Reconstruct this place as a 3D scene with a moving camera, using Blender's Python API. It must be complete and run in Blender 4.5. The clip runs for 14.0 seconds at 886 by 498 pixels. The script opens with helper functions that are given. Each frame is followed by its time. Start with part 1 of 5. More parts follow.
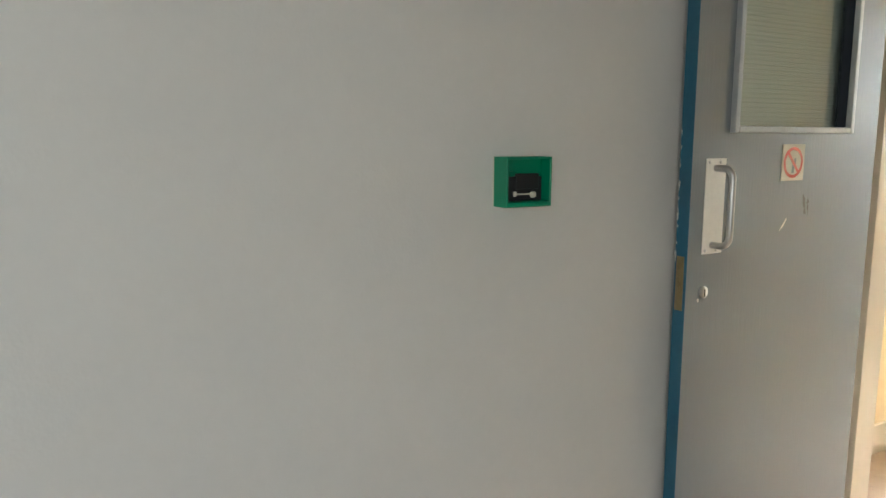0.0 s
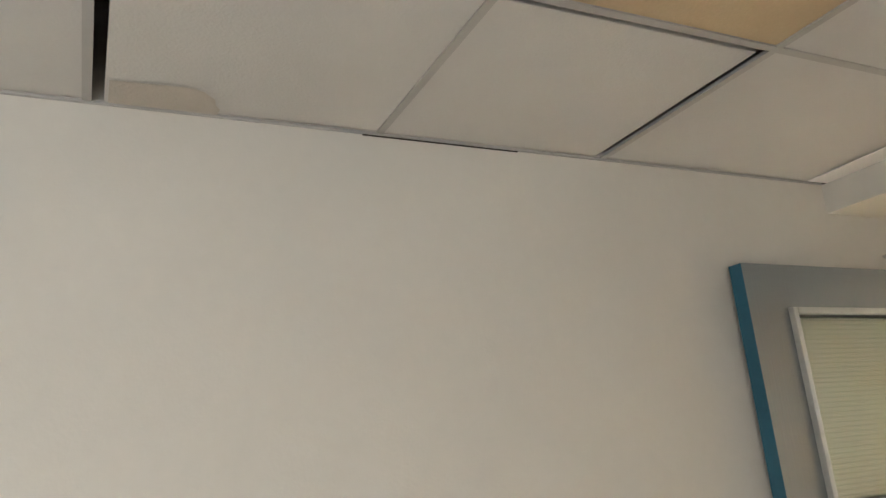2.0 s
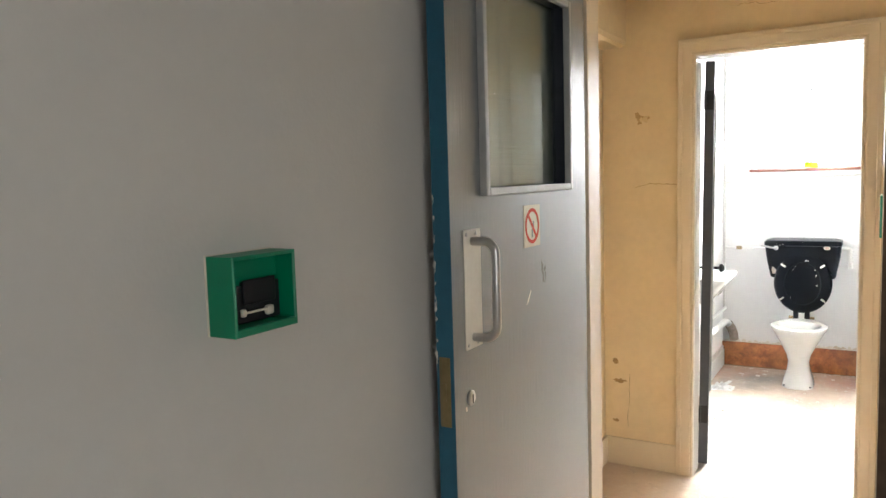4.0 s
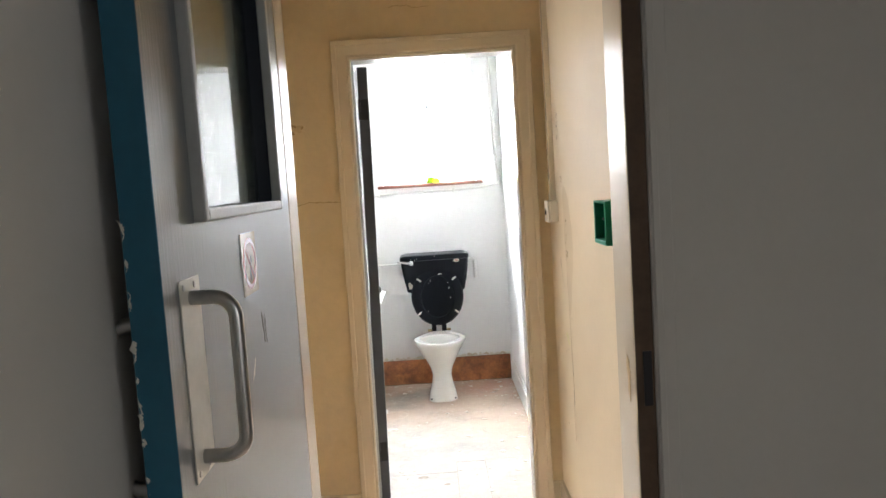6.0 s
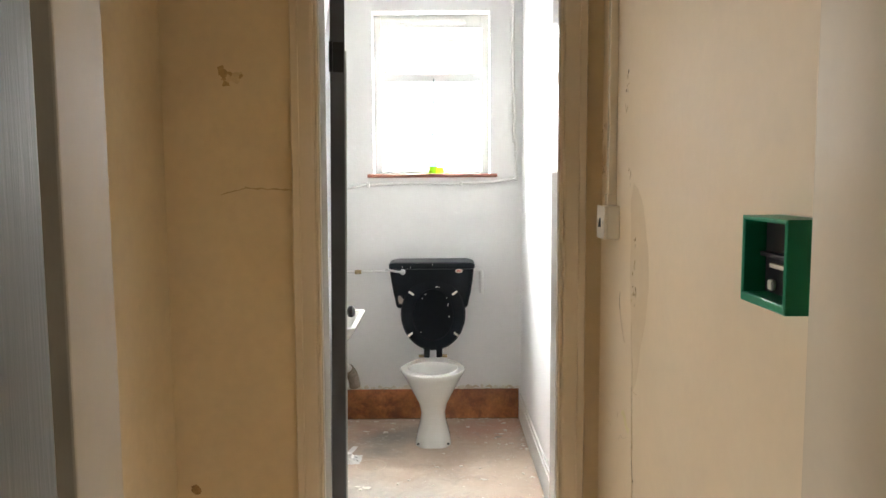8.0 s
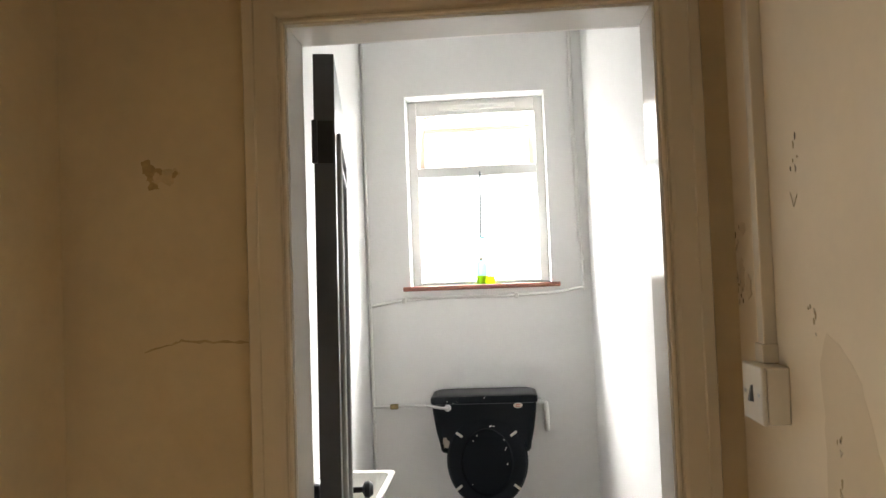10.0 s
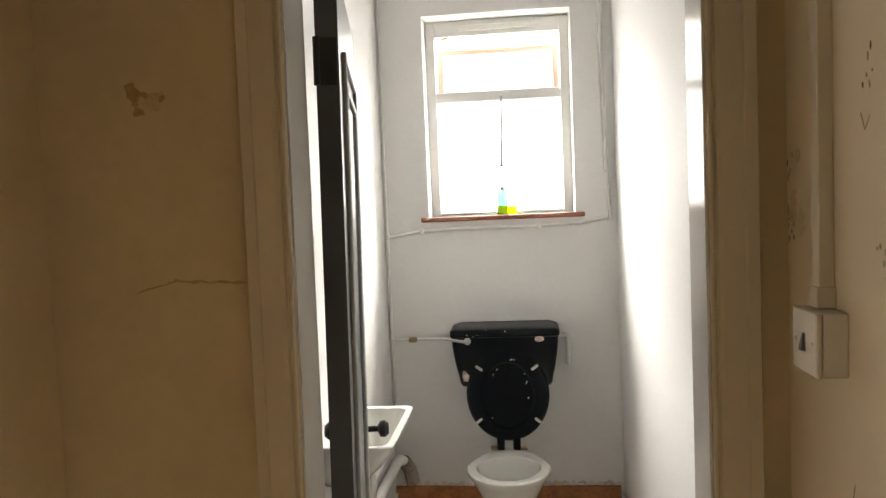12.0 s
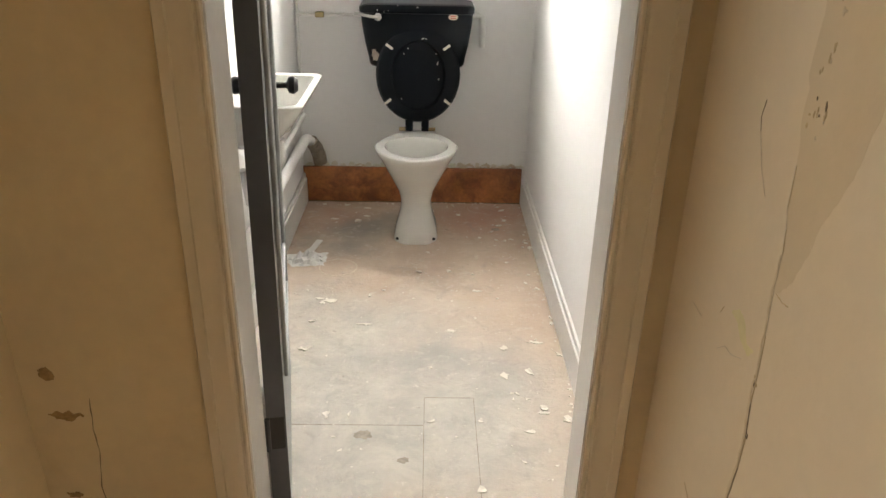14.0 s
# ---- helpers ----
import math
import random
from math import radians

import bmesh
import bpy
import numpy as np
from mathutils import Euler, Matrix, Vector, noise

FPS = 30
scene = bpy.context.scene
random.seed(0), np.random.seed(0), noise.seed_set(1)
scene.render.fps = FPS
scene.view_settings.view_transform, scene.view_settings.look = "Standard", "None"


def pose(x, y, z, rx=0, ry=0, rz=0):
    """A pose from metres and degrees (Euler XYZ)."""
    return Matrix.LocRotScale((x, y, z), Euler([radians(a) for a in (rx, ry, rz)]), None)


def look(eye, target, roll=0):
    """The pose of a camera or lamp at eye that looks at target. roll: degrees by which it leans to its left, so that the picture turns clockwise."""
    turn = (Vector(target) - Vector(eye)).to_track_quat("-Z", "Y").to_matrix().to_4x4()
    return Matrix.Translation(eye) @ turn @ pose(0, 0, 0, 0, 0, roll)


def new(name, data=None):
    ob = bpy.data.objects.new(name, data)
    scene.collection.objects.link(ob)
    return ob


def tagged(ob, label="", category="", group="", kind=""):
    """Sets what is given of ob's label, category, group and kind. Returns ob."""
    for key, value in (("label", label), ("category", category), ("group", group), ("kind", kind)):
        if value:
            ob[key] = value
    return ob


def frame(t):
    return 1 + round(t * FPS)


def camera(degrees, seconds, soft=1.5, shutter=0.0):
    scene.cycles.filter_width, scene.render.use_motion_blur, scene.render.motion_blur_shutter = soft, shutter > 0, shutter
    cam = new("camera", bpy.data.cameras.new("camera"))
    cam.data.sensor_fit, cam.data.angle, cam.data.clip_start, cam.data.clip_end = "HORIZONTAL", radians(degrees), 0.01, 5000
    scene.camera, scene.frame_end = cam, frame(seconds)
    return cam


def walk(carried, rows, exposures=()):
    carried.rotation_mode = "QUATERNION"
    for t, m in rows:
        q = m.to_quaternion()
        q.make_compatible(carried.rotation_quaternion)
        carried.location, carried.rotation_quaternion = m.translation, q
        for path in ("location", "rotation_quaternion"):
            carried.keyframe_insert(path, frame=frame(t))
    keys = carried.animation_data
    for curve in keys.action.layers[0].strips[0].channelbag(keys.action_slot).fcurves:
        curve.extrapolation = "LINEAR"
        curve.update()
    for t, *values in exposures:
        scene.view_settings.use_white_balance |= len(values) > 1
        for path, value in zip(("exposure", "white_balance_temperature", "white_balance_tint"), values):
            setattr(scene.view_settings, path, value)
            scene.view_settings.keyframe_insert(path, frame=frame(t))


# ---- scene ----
cam = camera(61.5, 14.0)
PATH = [
    (0, look((1.262, -2.311, 1.435), (-0.448, -1.318, 1.135), 0.2)),
    (0.5, look((1.199, -2.326, 1.533), (-0.592, -1.436, 1.51), -1.5)),
    (1, look((1.228, -2.308, 1.625), (-0.555, -1.462, 1.954), -2.5)),
    (1.5, look((1.254, -2.292, 1.683), (-0.478, -1.459, 2.238), -4.4)),
    (2, look((1.248, -2.286, 1.664), (-0.48, -1.432, 2.198), -5.0)),
    (2.5, look((1.177, -2.273, 1.587), (-0.558, -1.305, 1.816), -4.1)),
    (3, look((1.044, -2.213, 1.521), (-0.568, -1.028, 1.512), -2.8)),
    (3.5, look((0.837, -2.131, 1.501), (-0.524, -0.672, 1.356), -1.5)),
    (4, look((0.641, -2.073, 1.49), (-0.367, -0.356, 1.3), -1.7)),
    (4.2, look((0.585, -2.05, 1.49), (-0.276, -0.255, 1.296), -2.3)),
    (6.3, look((0.191, -1.48, 1.476), (0.254, 0.511, 1.3), -3.0)),
    (6.5, look((0.195, -1.382, 1.475), (0.272, 0.609, 1.298), -2.5)),
    (7, look((0.202, -1.137, 1.465), (0.256, 0.854, 1.291), -0.9)),
    (7.2, look((0.205, -1.014, 1.456), (0.256, 0.977, 1.276), -0.6)),
    (9.3, look((0.268, -0.015, 1.464), (0.182, 1.974, 1.274), -1.3)),
    (9.5, look((0.268, 0.063, 1.484), (0.177, 2.056, 1.344), -1.7)),
    (10, look((0.274, 0.209, 1.539), (0.13, 2.202, 1.608), -2.2)),
    (10.5, look((0.296, 0.283, 1.613), (0.063, 2.246, 1.915), -3.1)),
    (11, look((0.293, 0.291, 1.653), (0.012, 2.214, 2.122), -2.9)),
    (11.5, look((0.277, 0.309, 1.62), (0.004, 2.269, 1.91), -2.7)),
    (12, look((0.277, 0.338, 1.548), (0.067, 2.323, 1.427), -2.4)),
    (12.5, look((0.279, 0.347, 1.499), (0.156, 2.285, 1.021), -2.0)),
    (13, look((0.264, 0.358, 1.463), (0.203, 2.21, 0.711), -0.9)),
    (13.5, look((0.26, 0.362, 1.416), (0.248, 2.155, 0.529), 0.5)),
    (14, look((0.245, 0.353, 1.398), (0.286, 2.16, 0.541), 1.3)),
]
walk(cam, PATH, ((0, 1.08, 5750, 5), (0.5, 1.36, 6500, 8), (1.0, 1.18, 5900, 5), (1.5, 1.36, 5850, 5), (2.0, 1.47, 6350, 9), (2.5, 1.3, 6550, 10), (3.0, 1.05, 6200, 10), (3.5, 0.8, 5850, 10), (4.2, 0.7, 5950, 10), (6.3, -0.05, 5800, 10), (7.2, -0.2, 5850, 10), (9.3, -0.92, 6500, 10), (10.0, -0.96, 6300, 10), (10.5, -1.18, 6300, 10), (11, -0.95, 6950, 10), (11.5, -0.95, 6750, 10), (12, -1.28, 6700, 10), (12.5, -1.03, 6500, 10), (13, -0.95, 6600, 10), (14, -0.8, 6600, 10)))

# ---- world and light ----
world = bpy.data.worlds.new("overcast_sky")
scene.world = world
world.use_nodes = True
wn = world.node_tree
sky = wn.nodes.new("ShaderNodeTexSky")
sky.sky_type = "NISHITA"
sky.sun_disc = False
sky.sun_elevation, sky.sun_rotation = radians(38), radians(150)
sky.air_density, sky.dust_density = 1.2, 3.0
wn.links.new(sky.outputs["Color"], wn.nodes["Background"].inputs["Color"])
wn.nodes["Background"].inputs["Strength"].default_value = 0.12


def lamp(name, kind, m, energy, color=(1, 1, 1), size=(1, 1)):
    data = bpy.data.lights.new(name, kind)
    data.energy, data.color = energy, color
    if kind == "AREA":
        data.shape, data.size, data.size_y = "RECTANGLE", size[0], size[1]
    ob = new(name, data)
    ob.matrix_world = m
    return ob


sun = lamp("sun", "SUN", look((3, -3, 6), (0, 0, 0)), 1.0, (1.0, 0.96, 0.9))
sun.data.angle = radians(12)
# daylight in the WC window and in assumed, unseen windows of room and corridor
lamp("wc_window_daylight", "AREA", look((0.19, 4.14, 1.92), (0.19, 2.0, 1.70)), 84, (1.0, 0.965, 0.92), (0.80, 1.60))
# added panel outside that sends stand-in skylight steeply down through the WC window
lamp("wc_sky_fill_panel", "AREA", look((0.19, 6.4, 4.7), (0.19, 4.0, 1.9)), 14500, (1.0, 0.962, 0.918), (6.0, 4.0))
lamp("room_assumed_window_light", "AREA", look((2.72, -3.4, 1.55), (0, -3.4, 1.40)), 15.5, (1.0, 0.985, 0.95), (1.55, 1.2))
# lamp in an unseen passage window, assumed to brighten the lobby
lamp("passage_assumed_window_light", "AREA", look((-2.38, 0.70, 1.50), (0, 0.70, 1.35)), 36, (1.0, 0.98, 0.94), (0.66, 1.15))

# ---- materials ----


def material(name):
    m = bpy.data.materials.new(name)
    m.use_nodes = True
    nt = m.node_tree
    return m, nt, nt.nodes["Principled BSDF"]


def node(nt, kind, **props):
    n = nt.nodes.new(kind)
    for key, value in props.items():
        n.inputs[key.replace("_", " ")].default_value = value
    return n


def ramp(nt, source, stops):
    r = nt.nodes.new("ShaderNodeValToRGB")
    while len(r.color_ramp.elements) < len(stops):
        r.color_ramp.elements.new(0.5)
    for e, (p, c) in zip(r.color_ramp.elements, stops):
        e.position = p
        e.color = (*c, 1) if len(c) == 3 else c
    nt.links.new(source, r.inputs["Fac"])
    return r


def tone(c, k):
    return tuple(min(1, a * k) for a in c)


def painted(name, color, rough=0.5, vary=0.07, big=1.4, fine=60, bump=0.12, bump_scale=90, metallic=0.0, second=None, second_at=(0.62, 0.74), coat=0.0, second_scale=3.0):
    """A painted or cast surface: slow blotches, fine grain and relief; second is the colour of stains."""
    m, nt, b = material(name)
    co = nt.nodes.new("ShaderNodeTexCoord").outputs["Object"]
    n1 = node(nt, "ShaderNodeTexNoise", Scale=big, Detail=6.0, Roughness=0.6)
    n2 = node(nt, "ShaderNodeTexNoise", Scale=fine, Detail=3.0)
    n3 = node(nt, "ShaderNodeTexNoise", Scale=bump_scale, Detail=4.0)
    for n in (n1, n2, n3):
        nt.links.new(co, n.inputs["Vector"])
    r = ramp(nt, n1.outputs["Fac"], [(0.3, tone(color, 1 - vary)), (0.7, tone(color, 1 + vary))])
    g = ramp(nt, n2.outputs["Fac"], [(0.3, (1 - vary * 0.6,) * 3), (0.7, (1, 1, 1))])
    mix = nt.nodes.new("ShaderNodeMixRGB")
    mix.blend_type = "MULTIPLY"
    mix.inputs["Fac"].default_value = 1
    nt.links.new(r.outputs["Color"], mix.inputs["Color1"])
    nt.links.new(g.outputs["Color"], mix.inputs["Color2"])
    out = mix.outputs["Color"]
    if second:
        n4 = node(nt, "ShaderNodeTexNoise", Scale=second_scale, Detail=8.0, Roughness=0.65, Distortion=0.4)
        nt.links.new(co, n4.inputs["Vector"])
        f = ramp(nt, n4.outputs["Fac"], [(second_at[0], (0, 0, 0)), (second_at[1], (1, 1, 1))])
        m2 = nt.nodes.new("ShaderNodeMixRGB")
        nt.links.new(f.outputs["Color"], m2.inputs["Fac"])
        nt.links.new(out, m2.inputs["Color1"])
        m2.inputs["Color2"].default_value = (*second, 1)
        out = m2.outputs["Color"]
    nt.links.new(out, b.inputs["Base Color"])
    b.inputs["Roughness"].default_value = rough
    b.inputs["Metallic"].default_value = metallic
    b.inputs["Coat Weight"].default_value = coat
    bp = node(nt, "ShaderNodeBump", Strength=bump, Distance=0.004)
    nt.links.new(n3.outputs["Fac"], bp.inputs["Height"])
    nt.links.new(bp.outputs["Normal"], b.inputs["Normal"])
    return m


M_ROOM = painted("grey_white_emulsion", (0.66, 0.64, 0.595), 0.7, 0.03, 0.9, 40, 0.10, 120)
M_CREAM = painted("yellowed_cream_emulsion", (0.72, 0.585, 0.37), 0.55, 0.08, 1.6, 30, 0.16, 70, second=(0.63, 0.49, 0.28), second_at=(0.52, 0.82))
M_CREAM_GLOSS = painted("cream_gloss_paint", (0.69, 0.60, 0.455), 0.24, 0.03, 4, 60, 0.06, 60)
M_WHITE = painted("white_emulsion", (0.88, 0.875, 0.86), 0.6, 0.025, 1.5, 40, 0.12, 90)
M_WHITE_GLOSS = painted("white_gloss_paint", (0.80, 0.79, 0.76), 0.3, 0.04, 4, 60, 0.08, 60)


def brushed_door():
    """Grey oil paint laid on with a brush: fine upright ridges, faint streaks, a soft sheen."""
    m = painted("grey_oil_paint", (0.184, 0.203, 0.214), 0.30, 0.02, 3.0, 50, 0.03, 30)
    nt = m.node_tree
    b = nt.nodes["Principled BSDF"]
    co = nt.nodes.new("ShaderNodeTexCoord").outputs["Object"]
    mp = nt.nodes.new("ShaderNodeMapping")
    mp.inputs["Scale"].default_value = (1, 1, 0.035)
    nt.links.new(co, mp.inputs["Vector"])
    n = node(nt, "ShaderNodeTexNoise", Scale=170.0, Detail=4.0, Roughness=0.6)
    nt.links.new(mp.outputs["Vector"], n.inputs["Vector"])
    bp = node(nt, "ShaderNodeBump", Strength=0.5, Distance=0.0014)
    nt.links.new(n.outputs["Fac"], bp.inputs["Height"])
    nt.links.new(bp.outputs["Normal"], b.inputs["Normal"])
    b.inputs["Coat Weight"].default_value = 0.4
    b.inputs["Coat Roughness"].default_value = 0.26
    return m


M_GREY_DOOR = brushed_door()
M_GREY_EDGE = painted("dark_grey_paint", (0.075, 0.08, 0.09), 0.4, 0.08, 5, 60, 0.1, 60)
M_BLUE = painted("blue_edge_paint", (0.020, 0.110, 0.180), 0.45, 0.12, 5, 60, 0.15, 60, second=(0.42, 0.42, 0.40), second_at=(0.72, 0.76), second_scale=14)
M_BEAD = painted("silver_grey_bead_paint", (0.40, 0.41, 0.40), 0.35, 0.1, 9, 80, 0.1, 60)
M_STEEL = painted("brushed_steel", (0.55, 0.54, 0.52), 0.32, 0.06, 20, 200, 0.05, 200, metallic=1.0)
M_BRASS = painted("tarnished_brass", (0.32, 0.25, 0.13), 0.45, 0.15, 20, 100, 0.1, 100, metallic=0.9)
M_PLATE = painted("cream_push_plate", (0.80, 0.77, 0.69), 0.25, 0.05, 10, 80, 0.05, 60)
M_GREEN = painted("green_moulded_plastic", (0.0, 0.215, 0.10), 0.42, 0.05, 10, 120, 0.05, 120)
M_BLACK = painted("black_plastic", (0.012, 0.012, 0.014), 0.35, 0.1, 10, 100, 0.05, 60)
M_NAVY = painted("black_vitreous_plastic", (0.0026, 0.0040, 0.0066), 0.32, 0.15, 6, 80, 0.02, 60)
M_NAVY.node_tree.nodes["Principled BSDF"].inputs["Specular IOR Level"].default_value = 0.14
M_LINING = painted("white_hard_gloss", (0.78, 0.77, 0.73), 0.16, 0.04, 4, 60, 0.05, 40)
M_CERAMIC = painted("white_glazed_ceramic", (0.80, 0.79, 0.74), 0.14, 0.02, 5, 60, 0.02, 30, coat=0.3)


def screed():
    """Dusty screed: pink-brown dust, grey worn patches, small dark marks."""
    m, nt, b = material("dusty_screed")
    co = nt.nodes.new("ShaderNodeTexCoord").outputs["Object"]
    def nz(scale, detail=8.0, rough=0.62, dist=0.3):
        n = node(nt, "ShaderNodeTexNoise", Scale=scale, Detail=detail, Roughness=rough, Distortion=dist)
        nt.links.new(co, n.inputs["Vector"])
        return n.outputs["Fac"]
    def mix(f, a, c, mode="MIX"):
        x = nt.nodes.new("ShaderNodeMixRGB")
        x.blend_type = mode
        for src, key in ((f, "Fac"), (a, "Color1"), (c, "Color2")):
            if isinstance(src, (tuple, float)):
                x.inputs[key].default_value = (*src, 1) if isinstance(src, tuple) else src
            else:
                nt.links.new(src, x.inputs[key])
        return x.outputs["Color"]
    wob = node(nt, "ShaderNodeTexNoise", Scale=3.2, Detail=7.0, Roughness=0.62)
    nt.links.new(co, wob.inputs["Vector"])
    shift = nt.nodes.new("ShaderNodeVectorMath")
    shift.operation = "MULTIPLY_ADD"
    shift.inputs[1].default_value = (0.7, 0.7, 0.0)
    nt.links.new(wob.outputs["Color"], shift.inputs[0])
    nt.links.new(co, shift.inputs[2])

    def pool(x, y, r0, r1, top):
        """A ragged pool of another colour round a place on the floor."""
        d = nt.nodes.new("ShaderNodeVectorMath")
        d.operation = "DISTANCE"
        nt.links.new(shift.outputs["Vector"], d.inputs[0])
        d.inputs[1].default_value = (x + 0.35, y + 0.35, 0.0)
        return ramp(nt, d.outputs["Value"], [(r0, (top,) * 3), (r1, (0, 0, 0))]).outputs["Color"]
    c = ramp(nt, nz(4.0), [(0.3, (0.50, 0.385, 0.290)), (0.7, (0.61, 0.495, 0.39))]).outputs["Color"]
    grey = ramp(nt, nz(6.0, 9.0, 0.7, 0.6), [(0.3, (0.40, 0.385, 0.345)), (0.7, (0.60, 0.56, 0.49))]).outputs["Color"]
    c = mix(pool(0.05, 2.15, 0.36, 0.82, 0.95), c, grey)
    c = mix(pool(-0.12, 2.75, 0.08, 0.36, 0.7), c, grey)
    c = mix(pool(-0.08, 3.52, 0.06, 0.30, 0.85), c, (0.27, 0.255, 0.225))
    c = mix(pool(0.56, 3.66, 0.05, 0.34, 0.75), c, (0.48, 0.255, 0.175))
    c = mix(pool(-0.25, 3.70, 0.05, 0.25, 0.55), c, (0.46, 0.27, 0.19))
    c = mix(pool(0.26, 2.95, 0.03, 0.17, 0.45), c, (0.33, 0.27, 0.215))
    c = mix(pool(0.30, 2.42, 0.03, 0.20, 0.5), c, (0.33, 0.31, 0.28))
    c = mix(pool(0.50, 2.02, 0.02, 0.10, 0.4), c, (0.33, 0.295, 0.26))
    c = mix(ramp(nt, nz(9, 9, 0.72, 1.2), [(0.54, (0, 0, 0)), (0.70, (0.5, 0.5, 0.5))]).outputs["Color"], c, (0.36, 0.315, 0.265))
    c = mix(ramp(nt, nz(15, 8, 0.7, 0.8), [(0.55, (0, 0, 0)), (0.70, (0.45, 0.45, 0.45))]).outputs["Color"], c, (0.68, 0.62, 0.53))
    c = mix(ramp(nt, nz(46, 4), [(0.64, (0, 0, 0)), (0.70, (0.5, 0.5, 0.5))]).outputs["Color"], c, (0.72, 0.68, 0.60))
    c = mix(ramp(nt, nz(30, 6), [(0.66, (0, 0, 0)), (0.74, (0.5, 0.5, 0.5))]).outputs["Color"], c, (0.22, 0.18, 0.14))
    nt.links.new(c, b.inputs["Base Color"])
    b.inputs["Roughness"].default_value = 0.85
    bp = node(nt, "ShaderNodeBump", Strength=0.4, Distance=0.004)
    nt.links.new(nz(55), bp.inputs["Height"])
    nt.links.new(bp.outputs["Normal"], b.inputs["Normal"])
    return m


M_CONCRETE = screed()
M_HARDBOARD = painted("bare_brown_board", (0.40, 0.15, 0.050), 0.5, 0.45, 9, 60, 0.4, 50, second=(0.17, 0.055, 0.018), second_at=(0.50, 0.66), second_scale=11)
M_TILE = painted("ceiling_tile_white", (0.585, 0.585, 0.57), 0.9, 0.03, 2, 120, 0.25, 160)
M_TILE_TAN = painted("ceiling_tile_tan", (0.55, 0.44, 0.28), 0.9, 0.08, 3, 120, 0.25, 160)
M_TBAR = painted("grey_grid_metal", (0.42, 0.42, 0.41), 0.5, 0.05, 6, 60, 0.05, 60)
# near-black colour that puts the void's shade into slab and edge strips
M_VOID_SHADE = painted("void_shade_dark", (0.03, 0.028, 0.025), 0.9, 0.2, 3, 30, 0.2, 30)
M_DAMP = painted("damp_stain", (0.50, 0.47, 0.42), 0.9, 0.06, 6, 120, 0.25, 160)
M_CHIP = painted("flaked_plaster_patch", (0.42, 0.27, 0.12), 0.9, 0.3, 30, 120, 0.5, 120)
M_CHIP_PALE = painted("pale_plaster_patch", (0.66, 0.58, 0.46), 0.9, 0.08, 20, 120, 0.4, 120)
M_CRACK = painted("dark_crack", (0.20, 0.145, 0.085), 0.9, 0.3, 30, 120, 0.3, 120)
M_RED = painted("faded_red_print", (0.50, 0.06, 0.035), 0.25, 0.15, 40, 200, 0.02, 60, coat=0.8)
M_SIGN = painted("yellowed_sign_plastic", (0.62, 0.54, 0.42), 0.25, 0.06, 20, 100, 0.02, 60, coat=0.8)
M_DARKPRINT = painted("grey_print", (0.10, 0.10, 0.09), 0.5, 0.15, 30, 100, 0.02, 60)
M_SILL = painted("red_brown_sill", (0.22, 0.075, 0.045), 0.4, 0.2, 8, 60, 0.1, 60)
M_PAPER = painted("white_tissue", (0.80, 0.79, 0.76), 0.9, 0.03, 10, 60, 0.2, 60)
M_FLAKE = painted("paint_flakes", (0.78, 0.74, 0.65), 0.8, 0.08, 20, 60, 0.2, 60)
M_SWITCH = painted("ivory_plastic", (0.72, 0.66, 0.55), 0.4, 0.04, 10, 100, 0.03, 60)
M_CORD = painted("grey_cord", (0.16, 0.20, 0.20), 0.8, 0.1, 30, 100, 0.1, 60)
M_TEAL = painted("teal_plastic", (0.02, 0.20, 0.24), 0.4, 0.1, 30, 100, 0.1, 60)
M_DIRTY = painted("dirty_mortar", (0.40, 0.33, 0.27), 0.9, 0.35, 14, 60, 0.6, 50, second=(0.16, 0.10, 0.06), second_at=(0.52, 0.66), second_scale=16)
M_JOINT = painted("joint_dirt", (0.37, 0.32, 0.255), 0.9, 0.4, 20, 60, 0.3, 60)
M_STAIN = painted("brown_damp_stain", (0.50, 0.345, 0.165), 0.75, 0.22, 40, 120, 0.2, 90)
M_RAWPLASTER = painted("bare_tan_plaster", (0.67, 0.525, 0.305), 0.85, 0.12, 40, 140, 0.3, 110)
M_SCUFF = painted("brown_smear", (0.50, 0.37, 0.20), 0.7, 0.2, 24, 120, 0.2, 90)
M_PINK = painted("cream_plaster_coat", (0.71, 0.585, 0.40), 0.62, 0.04, 2, 40, 0.12, 70)
M_DAMPTAN = painted("tan_damp_bloom", (0.635, 0.505, 0.32), 0.6, 0.04, 3, 40, 0.12, 70)
M_SMUDGE = painted("faint_grey_smudge", (0.57, 0.465, 0.32), 0.7, 0.1, 20, 90, 0.12, 70)
M_YELSTAIN = painted("yellow_green_stain", (0.70, 0.615, 0.33), 0.7, 0.1, 14, 60, 0.15, 70)
# beige sash paint darkened to carry the shade of its backlit inner side
M_SASH = painted("shaded_beige_sash_paint", (0.40, 0.30, 0.23), 0.4, 0.08, 8, 60, 0.08, 60)
M_DARK_STRIP = painted("dark_brown_strip", (0.11, 0.070, 0.042), 0.7, 0.25, 12, 60, 0.2, 60)
M_REVEAL = painted("dark_navy_reveal", (0.010, 0.013, 0.022), 0.45, 0.1, 8, 60, 0.1, 60)
M_GROUND = painted("distant_ground", (0.12, 0.13, 0.10), 0.9, 0.3, 0.2, 3, 0.2, 3)


